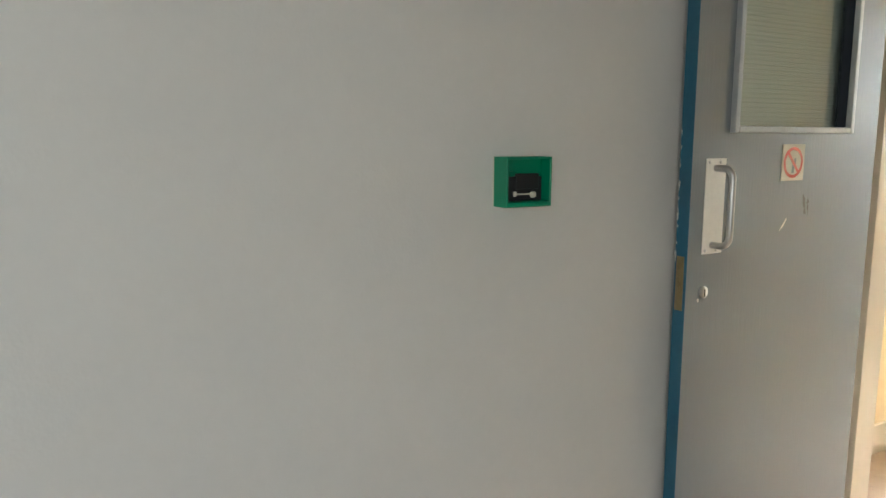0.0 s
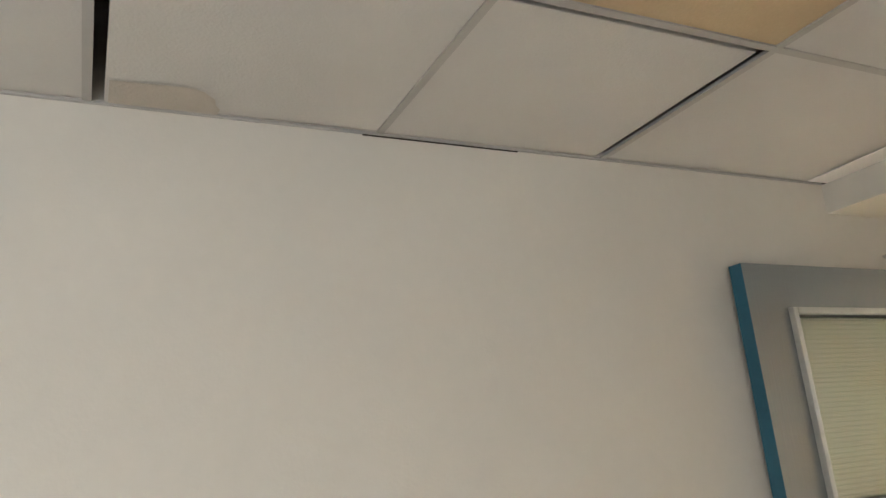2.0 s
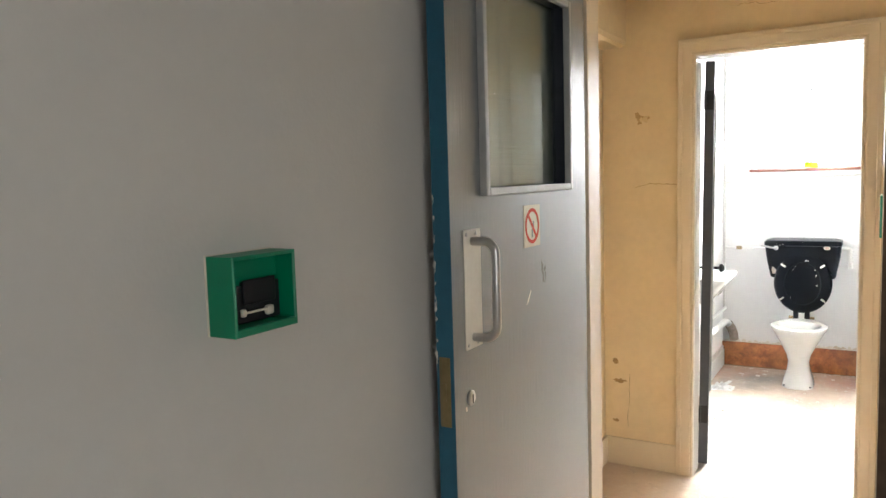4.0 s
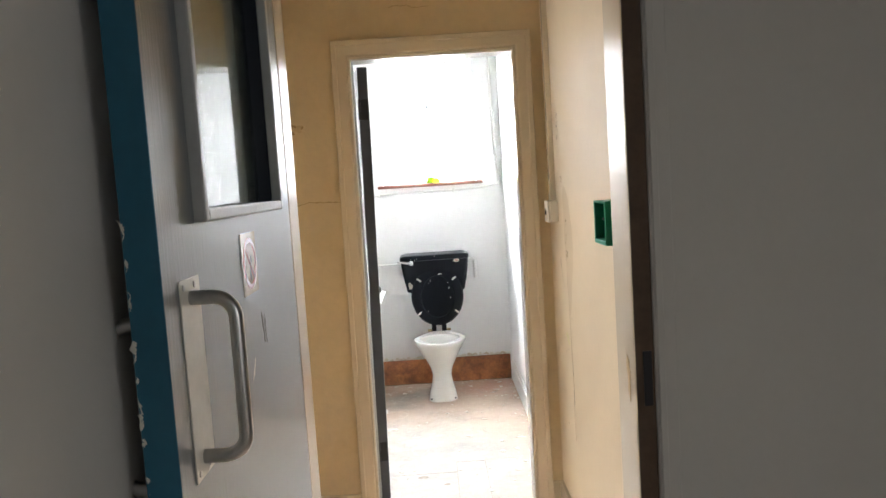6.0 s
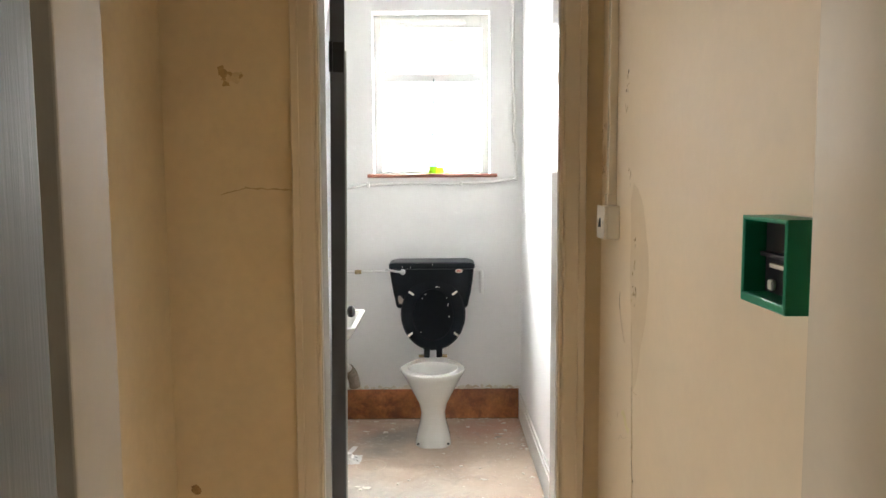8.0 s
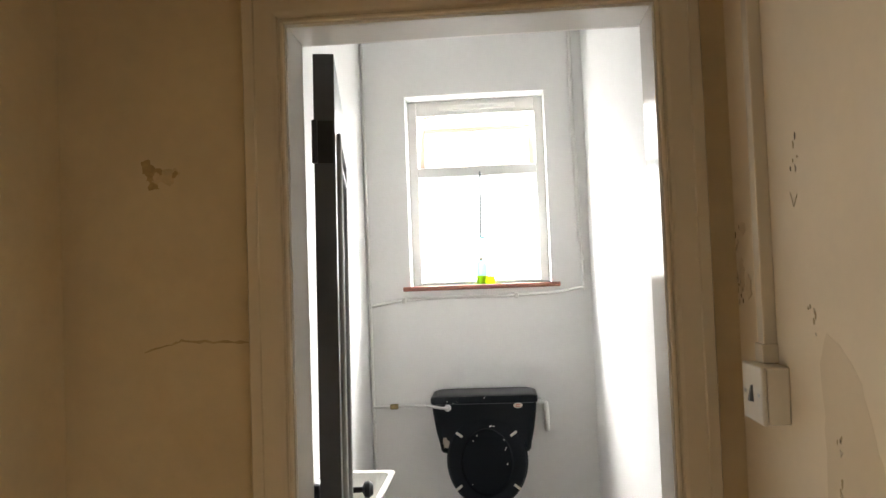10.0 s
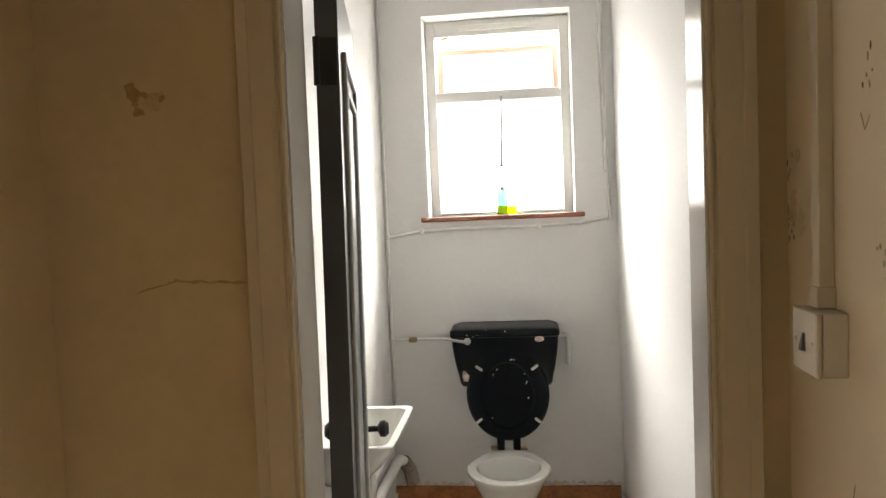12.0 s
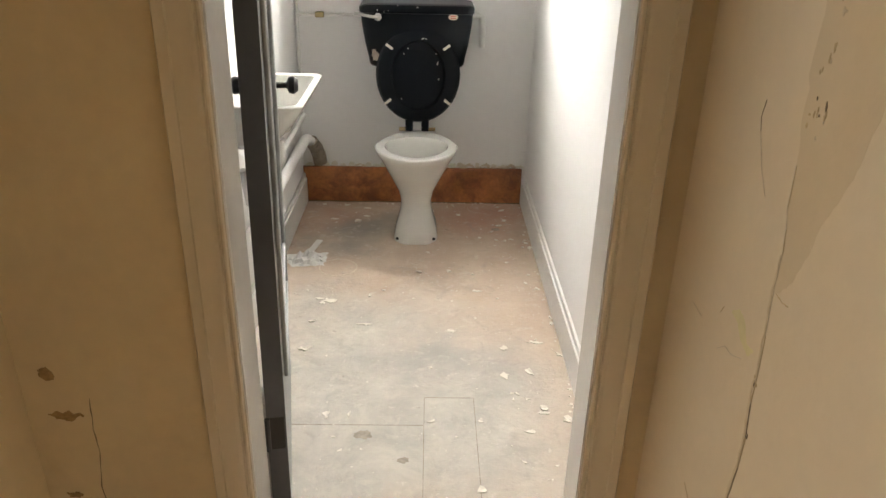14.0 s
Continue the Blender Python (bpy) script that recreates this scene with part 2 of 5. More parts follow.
def glass(name, color, rough, lines=False):
    m, nt, b = material(name)
    b.inputs["Base Color"].default_value = (*color, 1)
    b.inputs["Roughness"].default_value = rough
    b.inputs["Transmission Weight"].default_value = 1.0
    b.inputs["IOR"].default_value = 1.25
    co = nt.nodes.new("ShaderNodeTexCoord").outputs["Object"]
    if lines:
        w = node(nt, "ShaderNodeTexWave", Scale=24.0, Distortion=0.35, Detail=1.0)
        w.wave_type, w.bands_direction = "BANDS", "Z"
        nt.links.new(co, w.inputs["Vector"])
        c = ramp(nt, w.outputs["Fac"], [(0.0, tone(color, 0.72)), (0.05, color), (1.0, color)])
        nt.links.new(c.outputs["Color"], b.inputs["Base Color"])
        src = w.outputs["Fac"]
    else:
        w = node(nt, "ShaderNodeTexNoise", Scale=14.0, Detail=2.0)
        nt.links.new(co, w.inputs["Vector"])
        src = w.outputs["Fac"]
    bp = node(nt, "ShaderNodeBump", Strength=0.03, Distance=0.002)
    nt.links.new(src, bp.inputs["Height"])
    nt.links.new(bp.outputs["Normal"], b.inputs["Normal"])
    return m


M_WIRED = glass("obscured_green_glass", (0.60, 0.68, 0.60), 0.22, True)
for key, value in (("Coat Weight", 0.8), ("Coat Roughness", 0.03)):
    M_WIRED.node_tree.nodes["Principled BSDF"].inputs[key].default_value = value
M_PANE = glass("clear_pane", (0.97, 0.99, 0.99), 0.02)


def translucent(name, color):
    """Thin coloured plastic that lets the light behind it through."""
    m, nt, b = material(name)
    b.inputs["Base Color"].default_value = (*color, 1)
    b.inputs["Roughness"].default_value = 0.3
    tr = nt.nodes.new("ShaderNodeBsdfTranslucent")
    n = node(nt, "ShaderNodeTexNoise", Scale=60.0, Detail=3.0)
    c = ramp(nt, n.outputs["Fac"], [(0.3, tone(color, 0.9)), (0.7, tone(color, 1.05))])
    nt.links.new(c.outputs["Color"], tr.inputs["Color"])
    mx = nt.nodes.new("ShaderNodeMixShader")
    mx.inputs["Fac"].default_value = 0.75
    nt.links.new(b.outputs["BSDF"], mx.inputs[1])
    nt.links.new(tr.outputs["BSDF"], mx.inputs[2])
    nt.links.new(mx.outputs["Shader"], nt.nodes["Material Output"].inputs["Surface"])
    return m


M_BOTTLE = translucent("pale_blue_plastic", (0.34, 0.50, 0.58))
M_YELLOW = translucent("yellow_green_liquid", (0.72, 0.78, 0.05))

# ---- mesh helpers ----


def add_box(bm, x0, x1, y0, y1, z0, z1, bevel=0.0, mat=0, m=None):
    made = bmesh.ops.create_cube(bm, size=1.0)["verts"]
    for v in made:
        v.co = Vector((x0 + (v.co.x + 0.5) * (x1 - x0), y0 + (v.co.y + 0.5) * (y1 - y0), z0 + (v.co.z + 0.5) * (z1 - z0)))
    faces = {f for v in made for f in v.link_faces}
    for f in faces:
        f.material_index = mat
    if bevel:
        edges = list({e for v in made for e in v.link_edges})
        res = bmesh.ops.bevel(bm, geom=edges, offset=bevel, segments=2, profile=0.5, affect="EDGES", clamp_overlap=True)
        made = list({v for f in res["faces"] for v in f.verts} | {v for v in made if v.is_valid})
        for f in res["faces"]:
            f.material_index = mat
    if m is not None:
        bmesh.ops.transform(bm, matrix=m, verts=[v for v in made if v.is_valid])
    return made


def boxes(*specs, bevel=0.0):
    bm = bmesh.new()
    for s in specs:
        add_box(bm, *s[:6], bevel=s[6] if len(s) > 6 else bevel)
    return bm


def loft(rings, cap_start=True, cap_end=True):
    """Skin rings of equally many points, in order."""
    bm = bmesh.new()
    loops = [[bm.verts.new(p) for p in r] for r in rings]
    for a, b in zip(loops, loops[1:]):
        n = len(a)
        for i in range(n):
            bm.faces.new((a[i], a[(i + 1) % n], b[(i + 1) % n], b[i]))
    if cap_start:
        bm.faces.new(list(reversed(loops[0])))
    if cap_end:
        bm.faces.new(loops[-1])
    bmesh.ops.recalc_face_normals(bm, faces=bm.faces[:])
    return bm


def tube(points, radius, sides=12, closed_ends=True):
    """A round bar through the points."""
    pts = [Vector(p) for p in points]
    rings = []
    up = None
    for i, p in enumerate(pts):
        d = (pts[min(i + 1, len(pts) - 1)] - pts[max(i - 1, 0)]).normalized()
        if up is None:
            up = d.orthogonal().normalized()
        up = (up - d * up.dot(d)).normalized()
        side = d.cross(up)
        rings.append([p + radius * (math.cos(a) * up + math.sin(a) * side) for a in (2 * math.pi * k / sides for k in range(sides))])
    return loft(rings, closed_ends, closed_ends)


def turned(profile, sides=24):
    """A lathed body about z from (radius, height) pairs."""
    return loft([[(r * math.cos(a), r * math.sin(a), z) for a in (2 * math.pi * k / sides for k in range(sides))] for r, z in profile])


def arc(c, r, a0, a1, u, v, n=6):
    u, v, c = Vector(u), Vector(v), Vector(c)
    return [c + r * (math.cos(t) * u + math.sin(t) * v) for t in (a0 + (a1 - a0) * k / n for k in range(n + 1))]


def solid(name, bm, materials, parent=None, label="", smooth=False):
    mesh = bpy.data.meshes.new(name)
    if smooth:
        for f in bm.faces:
            f.smooth = True
    bm.to_mesh(mesh)
    bm.free()
    for m in materials if isinstance(materials, (list, tuple)) else [materials]:
        mesh.materials.append(m)
    ob = new(name, mesh)
    if parent:
        ob.parent = parent
    if label:
        ob["label"] = label
    if smooth:
        mesh.set_sharp_from_angle(angle=radians(40))
    return ob


def part(name, bm, mat, parent, label="", smooth=False):
    return solid(name, bm, mat, parent, label, smooth)


def structure(name, bm, mat, label, category):
    return tagged(solid(name, bm, mat), label, category, kind="structure")


def thing(name, m, label, category, group=""):
    ob = new(name)
    ob.empty_display_size = 0.05
    ob.matrix_world = m
    return tagged(ob, label, category, group)


# ---- the plan ----
ROOM_X0, ROOM_X1, ROOM_Y0 = -0.19, 2.6, -4.6
DOOR_Y0, DOOR_Y1 = 0.105, 0.255        # wall between the room and the lobby
LOB_X0, LOB_X1 = -0.555, 0.70
WC_Y0, WC_Y1 = 1.575, 1.73             # wall between the lobby and the WC
WC_X0, WC_X1, WC_BACK = -0.373, 0.722, 3.86
CEIL, TOP = 2.37, 2.85

floor_slab = structure("floor", boxes((-2.6, 2.9, -4.9, 4.1, -0.12, 0.0)), M_CONCRETE, "bare dusty concrete screed floor with pink and grey blotches", "floor")
structure("wall_room_west", boxes((ROOM_X0 - 0.13, ROOM_X0, ROOM_Y0, DOOR_Y0, 0, TOP)), M_ROOM, "plain grey-white painted plaster wall of the first room", "wall")
wy0, wy1, wz0, wz1 = -4.20, -2.60, 0.9, 2.15
structure("wall_room_south", boxes((-0.32, 2.73, -4.73, ROOM_Y0, 0, TOP)), M_ROOM, "plain grey-white painted plaster wall", "wall")
structure("wall_room_east", boxes((ROOM_X1, 2.73, ROOM_Y0, wy0, 0, TOP), (ROOM_X1, 2.73, wy1, DOOR_Y0, 0, TOP),
                                  (ROOM_X1, 2.73, wy0, wy1, 0, wz0), (ROOM_X1, 2.73, wy0, wy1, wz1, TOP)), M_ROOM, "grey-white wall with an assumed window, out of view, to light the room", "wall")
OX0, OX1, OTOP = -0.17, 0.69, 2.09     # lining faces of the room's doorway
structure("wall_room_north", boxes((-2.43, OX0 - 0.03, DOOR_Y0, DOOR_Y1, 0, TOP), (OX1 + 0.03, 2.73, DOOR_Y0, DOOR_Y1, 0, TOP),
                                   (OX0 - 0.03, OX1 + 0.03, DOOR_Y0, DOOR_Y1, OTOP + 0.03, TOP)), M_ROOM, "grey-white painted wall with a doorway to the lobby", "wall")
structure("wall_lobby_south", boxes((-2.30, OX0 - 0.03, DOOR_Y1, DOOR_Y1 + 0.006, 0, TOP), (OX1 + 0.012, 0.83, DOOR_Y1, DOOR_Y1 + 0.006, 0, TOP),
                                    (OX0 - 0.03, OX1 + 0.012, DOOR_Y1, DOOR_Y1 + 0.006, OTOP + 0.03, TOP)), M_CREAM, "cream painted skim on the lobby side of the doorway", "wall")
structure("trim_bulkhead", boxes((ROOM_X0, ROOM_X1, -0.262, DOOR_Y0, 2.275, TOP)), M_ROOM, "grey-white boxed bulkhead above the doorway", "beam")

# lobby walls
structure("wall_lobby_west", boxes((-2.30, LOB_X0, 1.12, WC_Y0, 0, TOP)), M_CREAM, "yellowed cream painted wall beside the side passage", "wall")
# unseen end wall, opened for the light on the lobby's east wall
structure("wall_passage_end", boxes((-2.43, -2.30, DOOR_Y1, 0.36, 0, TOP), (-2.43, -2.30, 1.04, 1.12, 0, TOP), (-2.43, -2.30, 0.36, 1.04, 0, 0.9), (-2.43, -2.30, 0.36, 1.04, 2.1, TOP)), M_CREAM, "cream end wall of the side passage with an assumed window, out of view", "wall")
structure("trim_lobby_boxing", boxes((LOB_X0 - 0.04, -0.435, DOOR_Y1 - 0.03, WC_Y0 + 0.04, 2.095, TOP + 0.04), bevel=0.028), M_CREAM, "cream boxed-in downstand along the lobby wall", "beam")
wall_lobby_east = structure("wall_lobby_east", boxes((LOB_X1, LOB_X1 + 0.13, DOOR_Y1 + 0.006, WC_Y0, 0, TOP)), M_PINK, "cracked and stained cream lobby wall", "wall")
DX0, DX1, DTOP = -0.104, 0.572, 2.015   # WC doorway between the lining faces
wall_lobby_north = structure("wall_lobby_north", boxes((-0.70, DX0 - 0.03, WC_Y0, WC_Y1 - 0.006, 0, TOP), (DX1 + 0.03, 0.86, WC_Y0, WC_Y1 - 0.006, 0, TOP),
                                                       (DX0 - 0.03, DX1 + 0.03, WC_Y0, WC_Y1 - 0.006, DTOP + 0.03, TOP)), M_CREAM, "yellowed cream wall with flaked patches round the WC doorway", "wall")
structure("wall_wc_south", boxes((-0.50, DX0 - 0.03, WC_Y1 - 0.006, WC_Y1, 0, TOP), (DX1 + 0.03, 0.86, WC_Y1 - 0.006, WC_Y1, 0, TOP),
                                 (DX0 - 0.03, DX1 + 0.03, WC_Y1 - 0.006, WC_Y1, DTOP + 0.03, TOP)), M_WHITE, "white painted skim on the WC side of the doorway", "wall")
structure("wall_wc_west", boxes((WC_X0 - 0.13, WC_X0, WC_Y1, WC_BACK, 0, TOP)), M_WHITE, "white painted WC side wall behind the basin", "wall")
structure("wall_wc_east", boxes((WC_X1, WC_X1 + 0.13, WC_Y1, WC_BACK, 0, TOP)), M_WHITE, "white painted WC side wall, lightly scuffed", "wall")
NX0, NX1, NZ0, NZ1 = -0.155, 0.533, 1.485, 2.427
structure("wall_wc_north", boxes((-0.50, NX0, WC_BACK, 4.11, 0, TOP), (NX1, 0.86, WC_BACK, 4.11, 0, TOP),
                                 (NX0, NX1, WC_BACK, 4.11, 0, NZ0), (NX0, NX1, WC_BACK, 4.11, NZ1, TOP)), M_WHITE, "white painted end wall of the WC with a window", "wall")
# slab coloured near black, so gaps between tiles read as unlit void
structure("ceiling_slab", boxes((-0.70, 2.75, -4.75, DOOR_Y0, TOP, TOP + 0.15)), M_VOID_SHADE, "slab above the suspended ceiling, coloured dark as the unlit void", "ceiling")
structure("ceiling_lobby", boxes((-2.45, 2.75, DOOR_Y0, WC_Y1 - 0.006, TOP, TOP + 0.15)), M_CREAM, "cream painted lobby ceiling", "ceiling")
structure("ceiling_wc", boxes((-0.52, 0.88, WC_Y1 - 0.006, 4.12, TOP, TOP + 0.15)), M_WHITE, "white painted WC ceiling", "ceiling")
structure("ground", boxes((-900, 900, 5, 1800, -3.3, -3.1)), M_GROUND, "ground far below the window", "ground")


# suspended ceiling of the room: tiles lying in a grid, some badly seated
def suspended_ceiling():
    bm = bmesh.new()
    xs = [ROOM_X0] + [0.375 + 0.6 * k for k in range(4)] + [ROOM_X1]
    ys = [ROOM_Y0] + [-4.10, -3.50, -2.90, -2.305, -1.712, -1.095, -0.262]
    rng = random.Random(4)
    for i in range(len(xs) - 1):
        for j in range(len(ys) - 1):
            x0, x1, y0, y1 = xs[i], xs[i + 1], ys[j], ys[j + 1]
            gx0, gx1, gy0, gy1 = (0.004 + rng.random() * 0.003 for _ in range(4))
            tan = i == 1 and j == 5
            if i == 0 and j == 4:
                gy0 = 0.030
            if i == 0 and j == 5:
                gx1, gy1 = 0.026, 0.024
            add_box(bm, x0 + gx0, x1 - gx1, y0 + gy0, y1 - gy1, CEIL + 0.004, CEIL + 0.018, 0.002, 1 if tan else 0)
    for x in xs[1:-1]:
        add_box(bm, x - 0.0085, x + 0.0085, ROOM_Y0, -0.262, CEIL - 0.001, CEIL + 0.003, 0, 2)
        add_box(bm, x - 0.002, x + 0.002, ROOM_Y0, -0.262, CEIL + 0.003, CEIL + 0.035, 0, 2)
    for y in ys[1:-1]:
        for x0, x1 in zip(xs, xs[1:]):
            add_box(bm, x0 + 0.0085, x1 - 0.0085, y - 0.0085, y + 0.0085, CEIL - 0.0005, CEIL + 0.0035, 0, 2)
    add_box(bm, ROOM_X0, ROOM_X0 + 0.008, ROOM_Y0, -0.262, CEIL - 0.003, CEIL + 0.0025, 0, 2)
    # dark strips painted in as shadow lines where ceiling meets bulkhead and wall
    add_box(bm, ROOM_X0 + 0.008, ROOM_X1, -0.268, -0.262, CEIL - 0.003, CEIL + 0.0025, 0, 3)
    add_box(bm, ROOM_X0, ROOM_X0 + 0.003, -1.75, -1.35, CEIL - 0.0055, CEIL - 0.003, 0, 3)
    # damp patch in the corner of one tile
    rng2 = random.Random(2)
    ring = [(-0.186, -2.268), (-0.186, -2.066)] + [(-0.186 + 0.105 * math.sin(a) + rng2.uniform(-0.003, 0.003), -2.135 + 0.072 * math.cos(a) + rng2.uniform(-0.003, 0.003)) for a in (0.25 + 0.22 * k for k in range(8))] + [(-0.085, -2.20), (-0.090, -2.268)]
    lo = [bm.verts.new((x, y, CEIL + 0.0005)) for x, y in ring]
    f = bm.faces.new(lo)
    f.material_index = 5
    # slim pale strip along the bulkhead, added for the brighter sagging tile edge
    add_box(bm, ROOM_X0 + 0.02, 1.2, -0.36, -0.275, CEIL - 0.004, CEIL - 0.001, 0, 4, Matrix.Translation((0.5, -0.3, 0)) @ Matrix.Rotation(radians(-1.5), 4, "Z") @ Matrix.Translation((-0.5, 0.3, 0)))
    structure("ceiling", bm, [M_TILE, M_TILE_TAN, M_TBAR, M_VOID_SHADE, M_WHITE, M_DAMP], "suspended ceiling of off-white tiles, loosely seated, one tan", "ceiling")


suspended_ceiling()


def patch(name, parent, centre, u, v, points, mat, lift=0.0015, rough_edge=0.12, seed=0):
    """A thin flake or hole with a ragged outline on a surface; u, v span the surface."""
    rng = random.Random(seed)
    u, v, c = Vector(u), Vector(v), Vector(centre)
    n = u.cross(v).normalized()
    ring = []
    k = len(points)
    for i in range(k):
        a, b = points[i], points[(i + 1) % k]
        for s in range(4):
            t = s / 4
            x, y = a[0] + (b[0] - a[0]) * t, a[1] + (b[1] - a[1]) * t
            size = math.hypot(b[0] - a[0], b[1] - a[1]) * rough_edge
            ring.append(c + u * (x + rng.uniform(-size, size)) + v * (y + rng.uniform(-size, size)))
    bm = bmesh.new()
    low = [bm.verts.new(p - n * 0.001) for p in ring]
    high = [bm.verts.new(p + n * lift) for p in ring]
    for i in range(len(ring)):
        bm.faces.new((low[i], low[(i + 1) % len(ring)], high[(i + 1) % len(ring)], high[i]))
    bm.faces.new(high)
    return part(name, bm, mat, parent)


# ---- the room's doorway ----
def doorway_room():
    d = thing("door_frame", pose(0, 0, 0), "cream gloss painted door frame with rebate and worn stop", "door frame")
    d["kind"] = "structure"
    y0, y1 = DOOR_Y0 - 0.002, DOOR_Y1 + 0.008
    part("lining", boxes((OX1, OX1 + 0.03, y0, y1, 0, OTOP + 0.03), bevel=0.002), M_CREAM_GLOSS, d)
    part("lining", boxes((OX0 - 0.03, OX0, y0, y1, 0, OTOP + 0.03), bevel=0.002), M_CREAM_GLOSS, d)
    part("head", boxes((OX0, OX1, y0, y1, OTOP, OTOP + 0.03), bevel=0.002), M_CREAM_GLOSS, d)
    part("stop", boxes((OX1 - 0.04, OX1, y0 - 0.012, y1 - 0.002, 0, OTOP), bevel=0.003), M_CREAM_GLOSS, d)
    # darker, browner strip on the front of the latch stop
    part("dark_edge", boxes((OX1 - 0.038, OX1 + 0.004, y0 - 0.016, y0 - 0.012, 0, OTOP)), M_DARK_STRIP, d, "dark brown strip on the latch jamb")
    part("stop", boxes((OX0, OX0 + 0.034, y0 + 0.05, y1 - 0.002, 0, OTOP), bevel=0.003), M_CREAM_GLOSS, d)
    part("stop", boxes((OX0 + 0.034, OX1 - 0.04, y0 + 0.05, y1 - 0.002, OTOP - 0.035, OTOP), bevel=0.003), M_CREAM_GLOSS, d)
    bm = boxes((OX1 + 0.006, OX1 + 0.06, y0 - 0.016, y0, 0, OTOP + 0.06, 0.004), (OX1 + 0.012, OX1 + 0.030, y0 - 0.022, y0 - 0.016, 0, OTOP + 0.05, 0.003))
    part("architrave", bm, M_ROOM, d)
    part("architrave", boxes((OX0 - 0.018, OX1 + 0.006, y0 - 0.016, y0, OTOP + 0.006, OTOP + 0.06, 0.004)), M_ROOM, d)
    part("strike_plate", boxes((OX1 - 0.022, OX1 - 0.002, y0 - 0.019, y0 - 0.016, 0.93, 1.06, 0.0005)), M_BLACK, d, "dark strike plate")


doorway_room()


def room_door():
    """The leaf: local x from the hinge to the latch edge, y out of the seen face."""
    hinge, latch = Vector((-0.128, 0.10, 0)), Vector((-0.117, -0.752, 0))
    d = latch - hinge
    m = Matrix.Translation((hinge.x, hinge.y, 0)) @ Matrix.Rotation(math.atan2(d.y, d.x), 4, "Z")
    W, T, H = d.length, 0.041, 2.083
    t = thing("door", m, "grey painted door with blue edge, glazed and standing open", "door")
    # local y: seen face at y=0 and pointing +y; the leaf's body lies at negative y
    gx0, gx1, gz0, gz1 = 0.154, 0.708, 1.447, 1.965
    bm = boxes((0, gx0, -T, 0, 0.008, H), (gx1, W - 0.002, -T, 0, 0.008, H), (gx0, gx1, -T, 0, 0.008, gz0), (gx0, gx1, -T, 0, gz1, H))
    part("leaf", bm, M_GREY_DOOR, t)
    part("edge", boxes((W - 0.002, W, -T, 0, 0.008, H, 0.0008)), M_BLUE, t, "chipped blue painted latch edge")
    part("top_edge", boxes((0, W - 0.002, -T, 0, H, H + 0.001)), M_GREY_DOOR, t)
    s = 0.018
    for name, spec in (("bead", (gx0, gx0 + s, -0.002, 0.017, gz0, gz1)), ("bead", (gx1 - s, gx1, -0.002, 0.017, gz0, gz1)),
                       ("bead", (gx0 + s, gx1 - s, -0.002, 0.017, gz0, gz0 + s)), ("bead", (gx0 + s, gx1 - s, -0.002, 0.017, gz1 - s, gz1))):
        part(name, boxes(spec, bevel=0.003), M_BEAD, t)
    # reveal faces, coloured much darker than the grey leaf
    r = 0.006
    for spec in ((gx0 + s - r, gx0 + s, -T, -0.002, gz0 + s, gz1 - s), (gx1 - s, gx1 - s + r, -T, -0.002, gz0 + s, gz1 - s)):
        part("reveal", boxes(spec), M_REVEAL, t, "dark glazing reveal")
    for spec in ((gx0 + s, gx1 - s, -T, -0.002, gz0 + s - r, gz0 + s), (gx0 + s, gx1 - s, -T, -0.002, gz1 - s, gz1 - s + r)):
        part("reveal", boxes(spec), M_REVEAL, t)
    p = part("pane", boxes((gx0 + s, gx1 - s, -0.031, -0.026, gz0 + s, gz1 - s)), M_WIRED, t, "obscured greenish wired glass pane")
    p.visible_shadow = False
    # pull handles on plates
    hx = W - 0.089
    part("push_plate", boxes((hx - 0.046, hx + 0.034, 0, 0.002, 1.118, 1.378, 0.0008)), M_PLATE, t, "worn cream metal plate")
    for z in (1.128, 1.368):
        for dx in (-0.022, 0.022):
            bm = turned([(0.0045, 0), (0.0045, 0.0012), (0.002, 0.002)], 10)
            bmesh.ops.transform(bm, matrix=Matrix.Translation((hx + dx, 0.002, z)) @ Matrix.Rotation(radians(-90), 4, "X"), verts=bm.verts)
            part("screw", bm, M_STEEL, t)

    def handle(x, side, z0, z1, out):
        pts = [(x, 0, z0)] + [tuple(q) for q in arc((x, side * (out - 0.028), z0 + 0.028), 0.028, -math.pi / 2, 0, (0, side, 0), (0, 0, 1))]
        pts += [tuple(q) for q in arc((x, side * (out - 0.028), z1 - 0.028), 0.028, 0, math.pi / 2, (0, side, 0), (0, 0, 1))] + [(x, 0, z1)]
        return tube(pts, 0.0095, 14)
    part("handle", handle(hx - 0.004, 1, 1.142, 1.352, 0.058), M_STEEL, t, "satin steel pull handle", True)
    bm = handle(W - 0.045, -1, 1.120, 1.330, 0.047)
    bmesh.ops.translate(bm, vec=(0, -T, 0), verts=bm.verts)
    part("handle", bm, M_STEEL, t, "satin steel pull handle", True)
    # cylinder lock and edge face plate
    bm = turned([(0.017, 0), (0.017, 0.004), (0.013, 0.007), (0.005, 0.007)], 20)
    bmesh.ops.transform(bm, matrix=Matrix.Translation((W - 0.070, 0, 1.012)) @ Matrix.Rotation(radians(-90), 4, "X"), verts=bm.verts)
    lock = part("lock", bm, M_STEEL, t, "round steel keyhole escutcheon", True)
    part("keyhole", boxes((W - 0.0718, W - 0.0682, 0.0066, 0.0080, 1.001, 1.021)), M_BLACK, lock)
    fp = part("lock_face", boxes((W, W + 0.0015, -0.034, -0.008, 0.965, 1.115, 0.0005)), M_BRASS, t, "tarnished brass lock face plate")
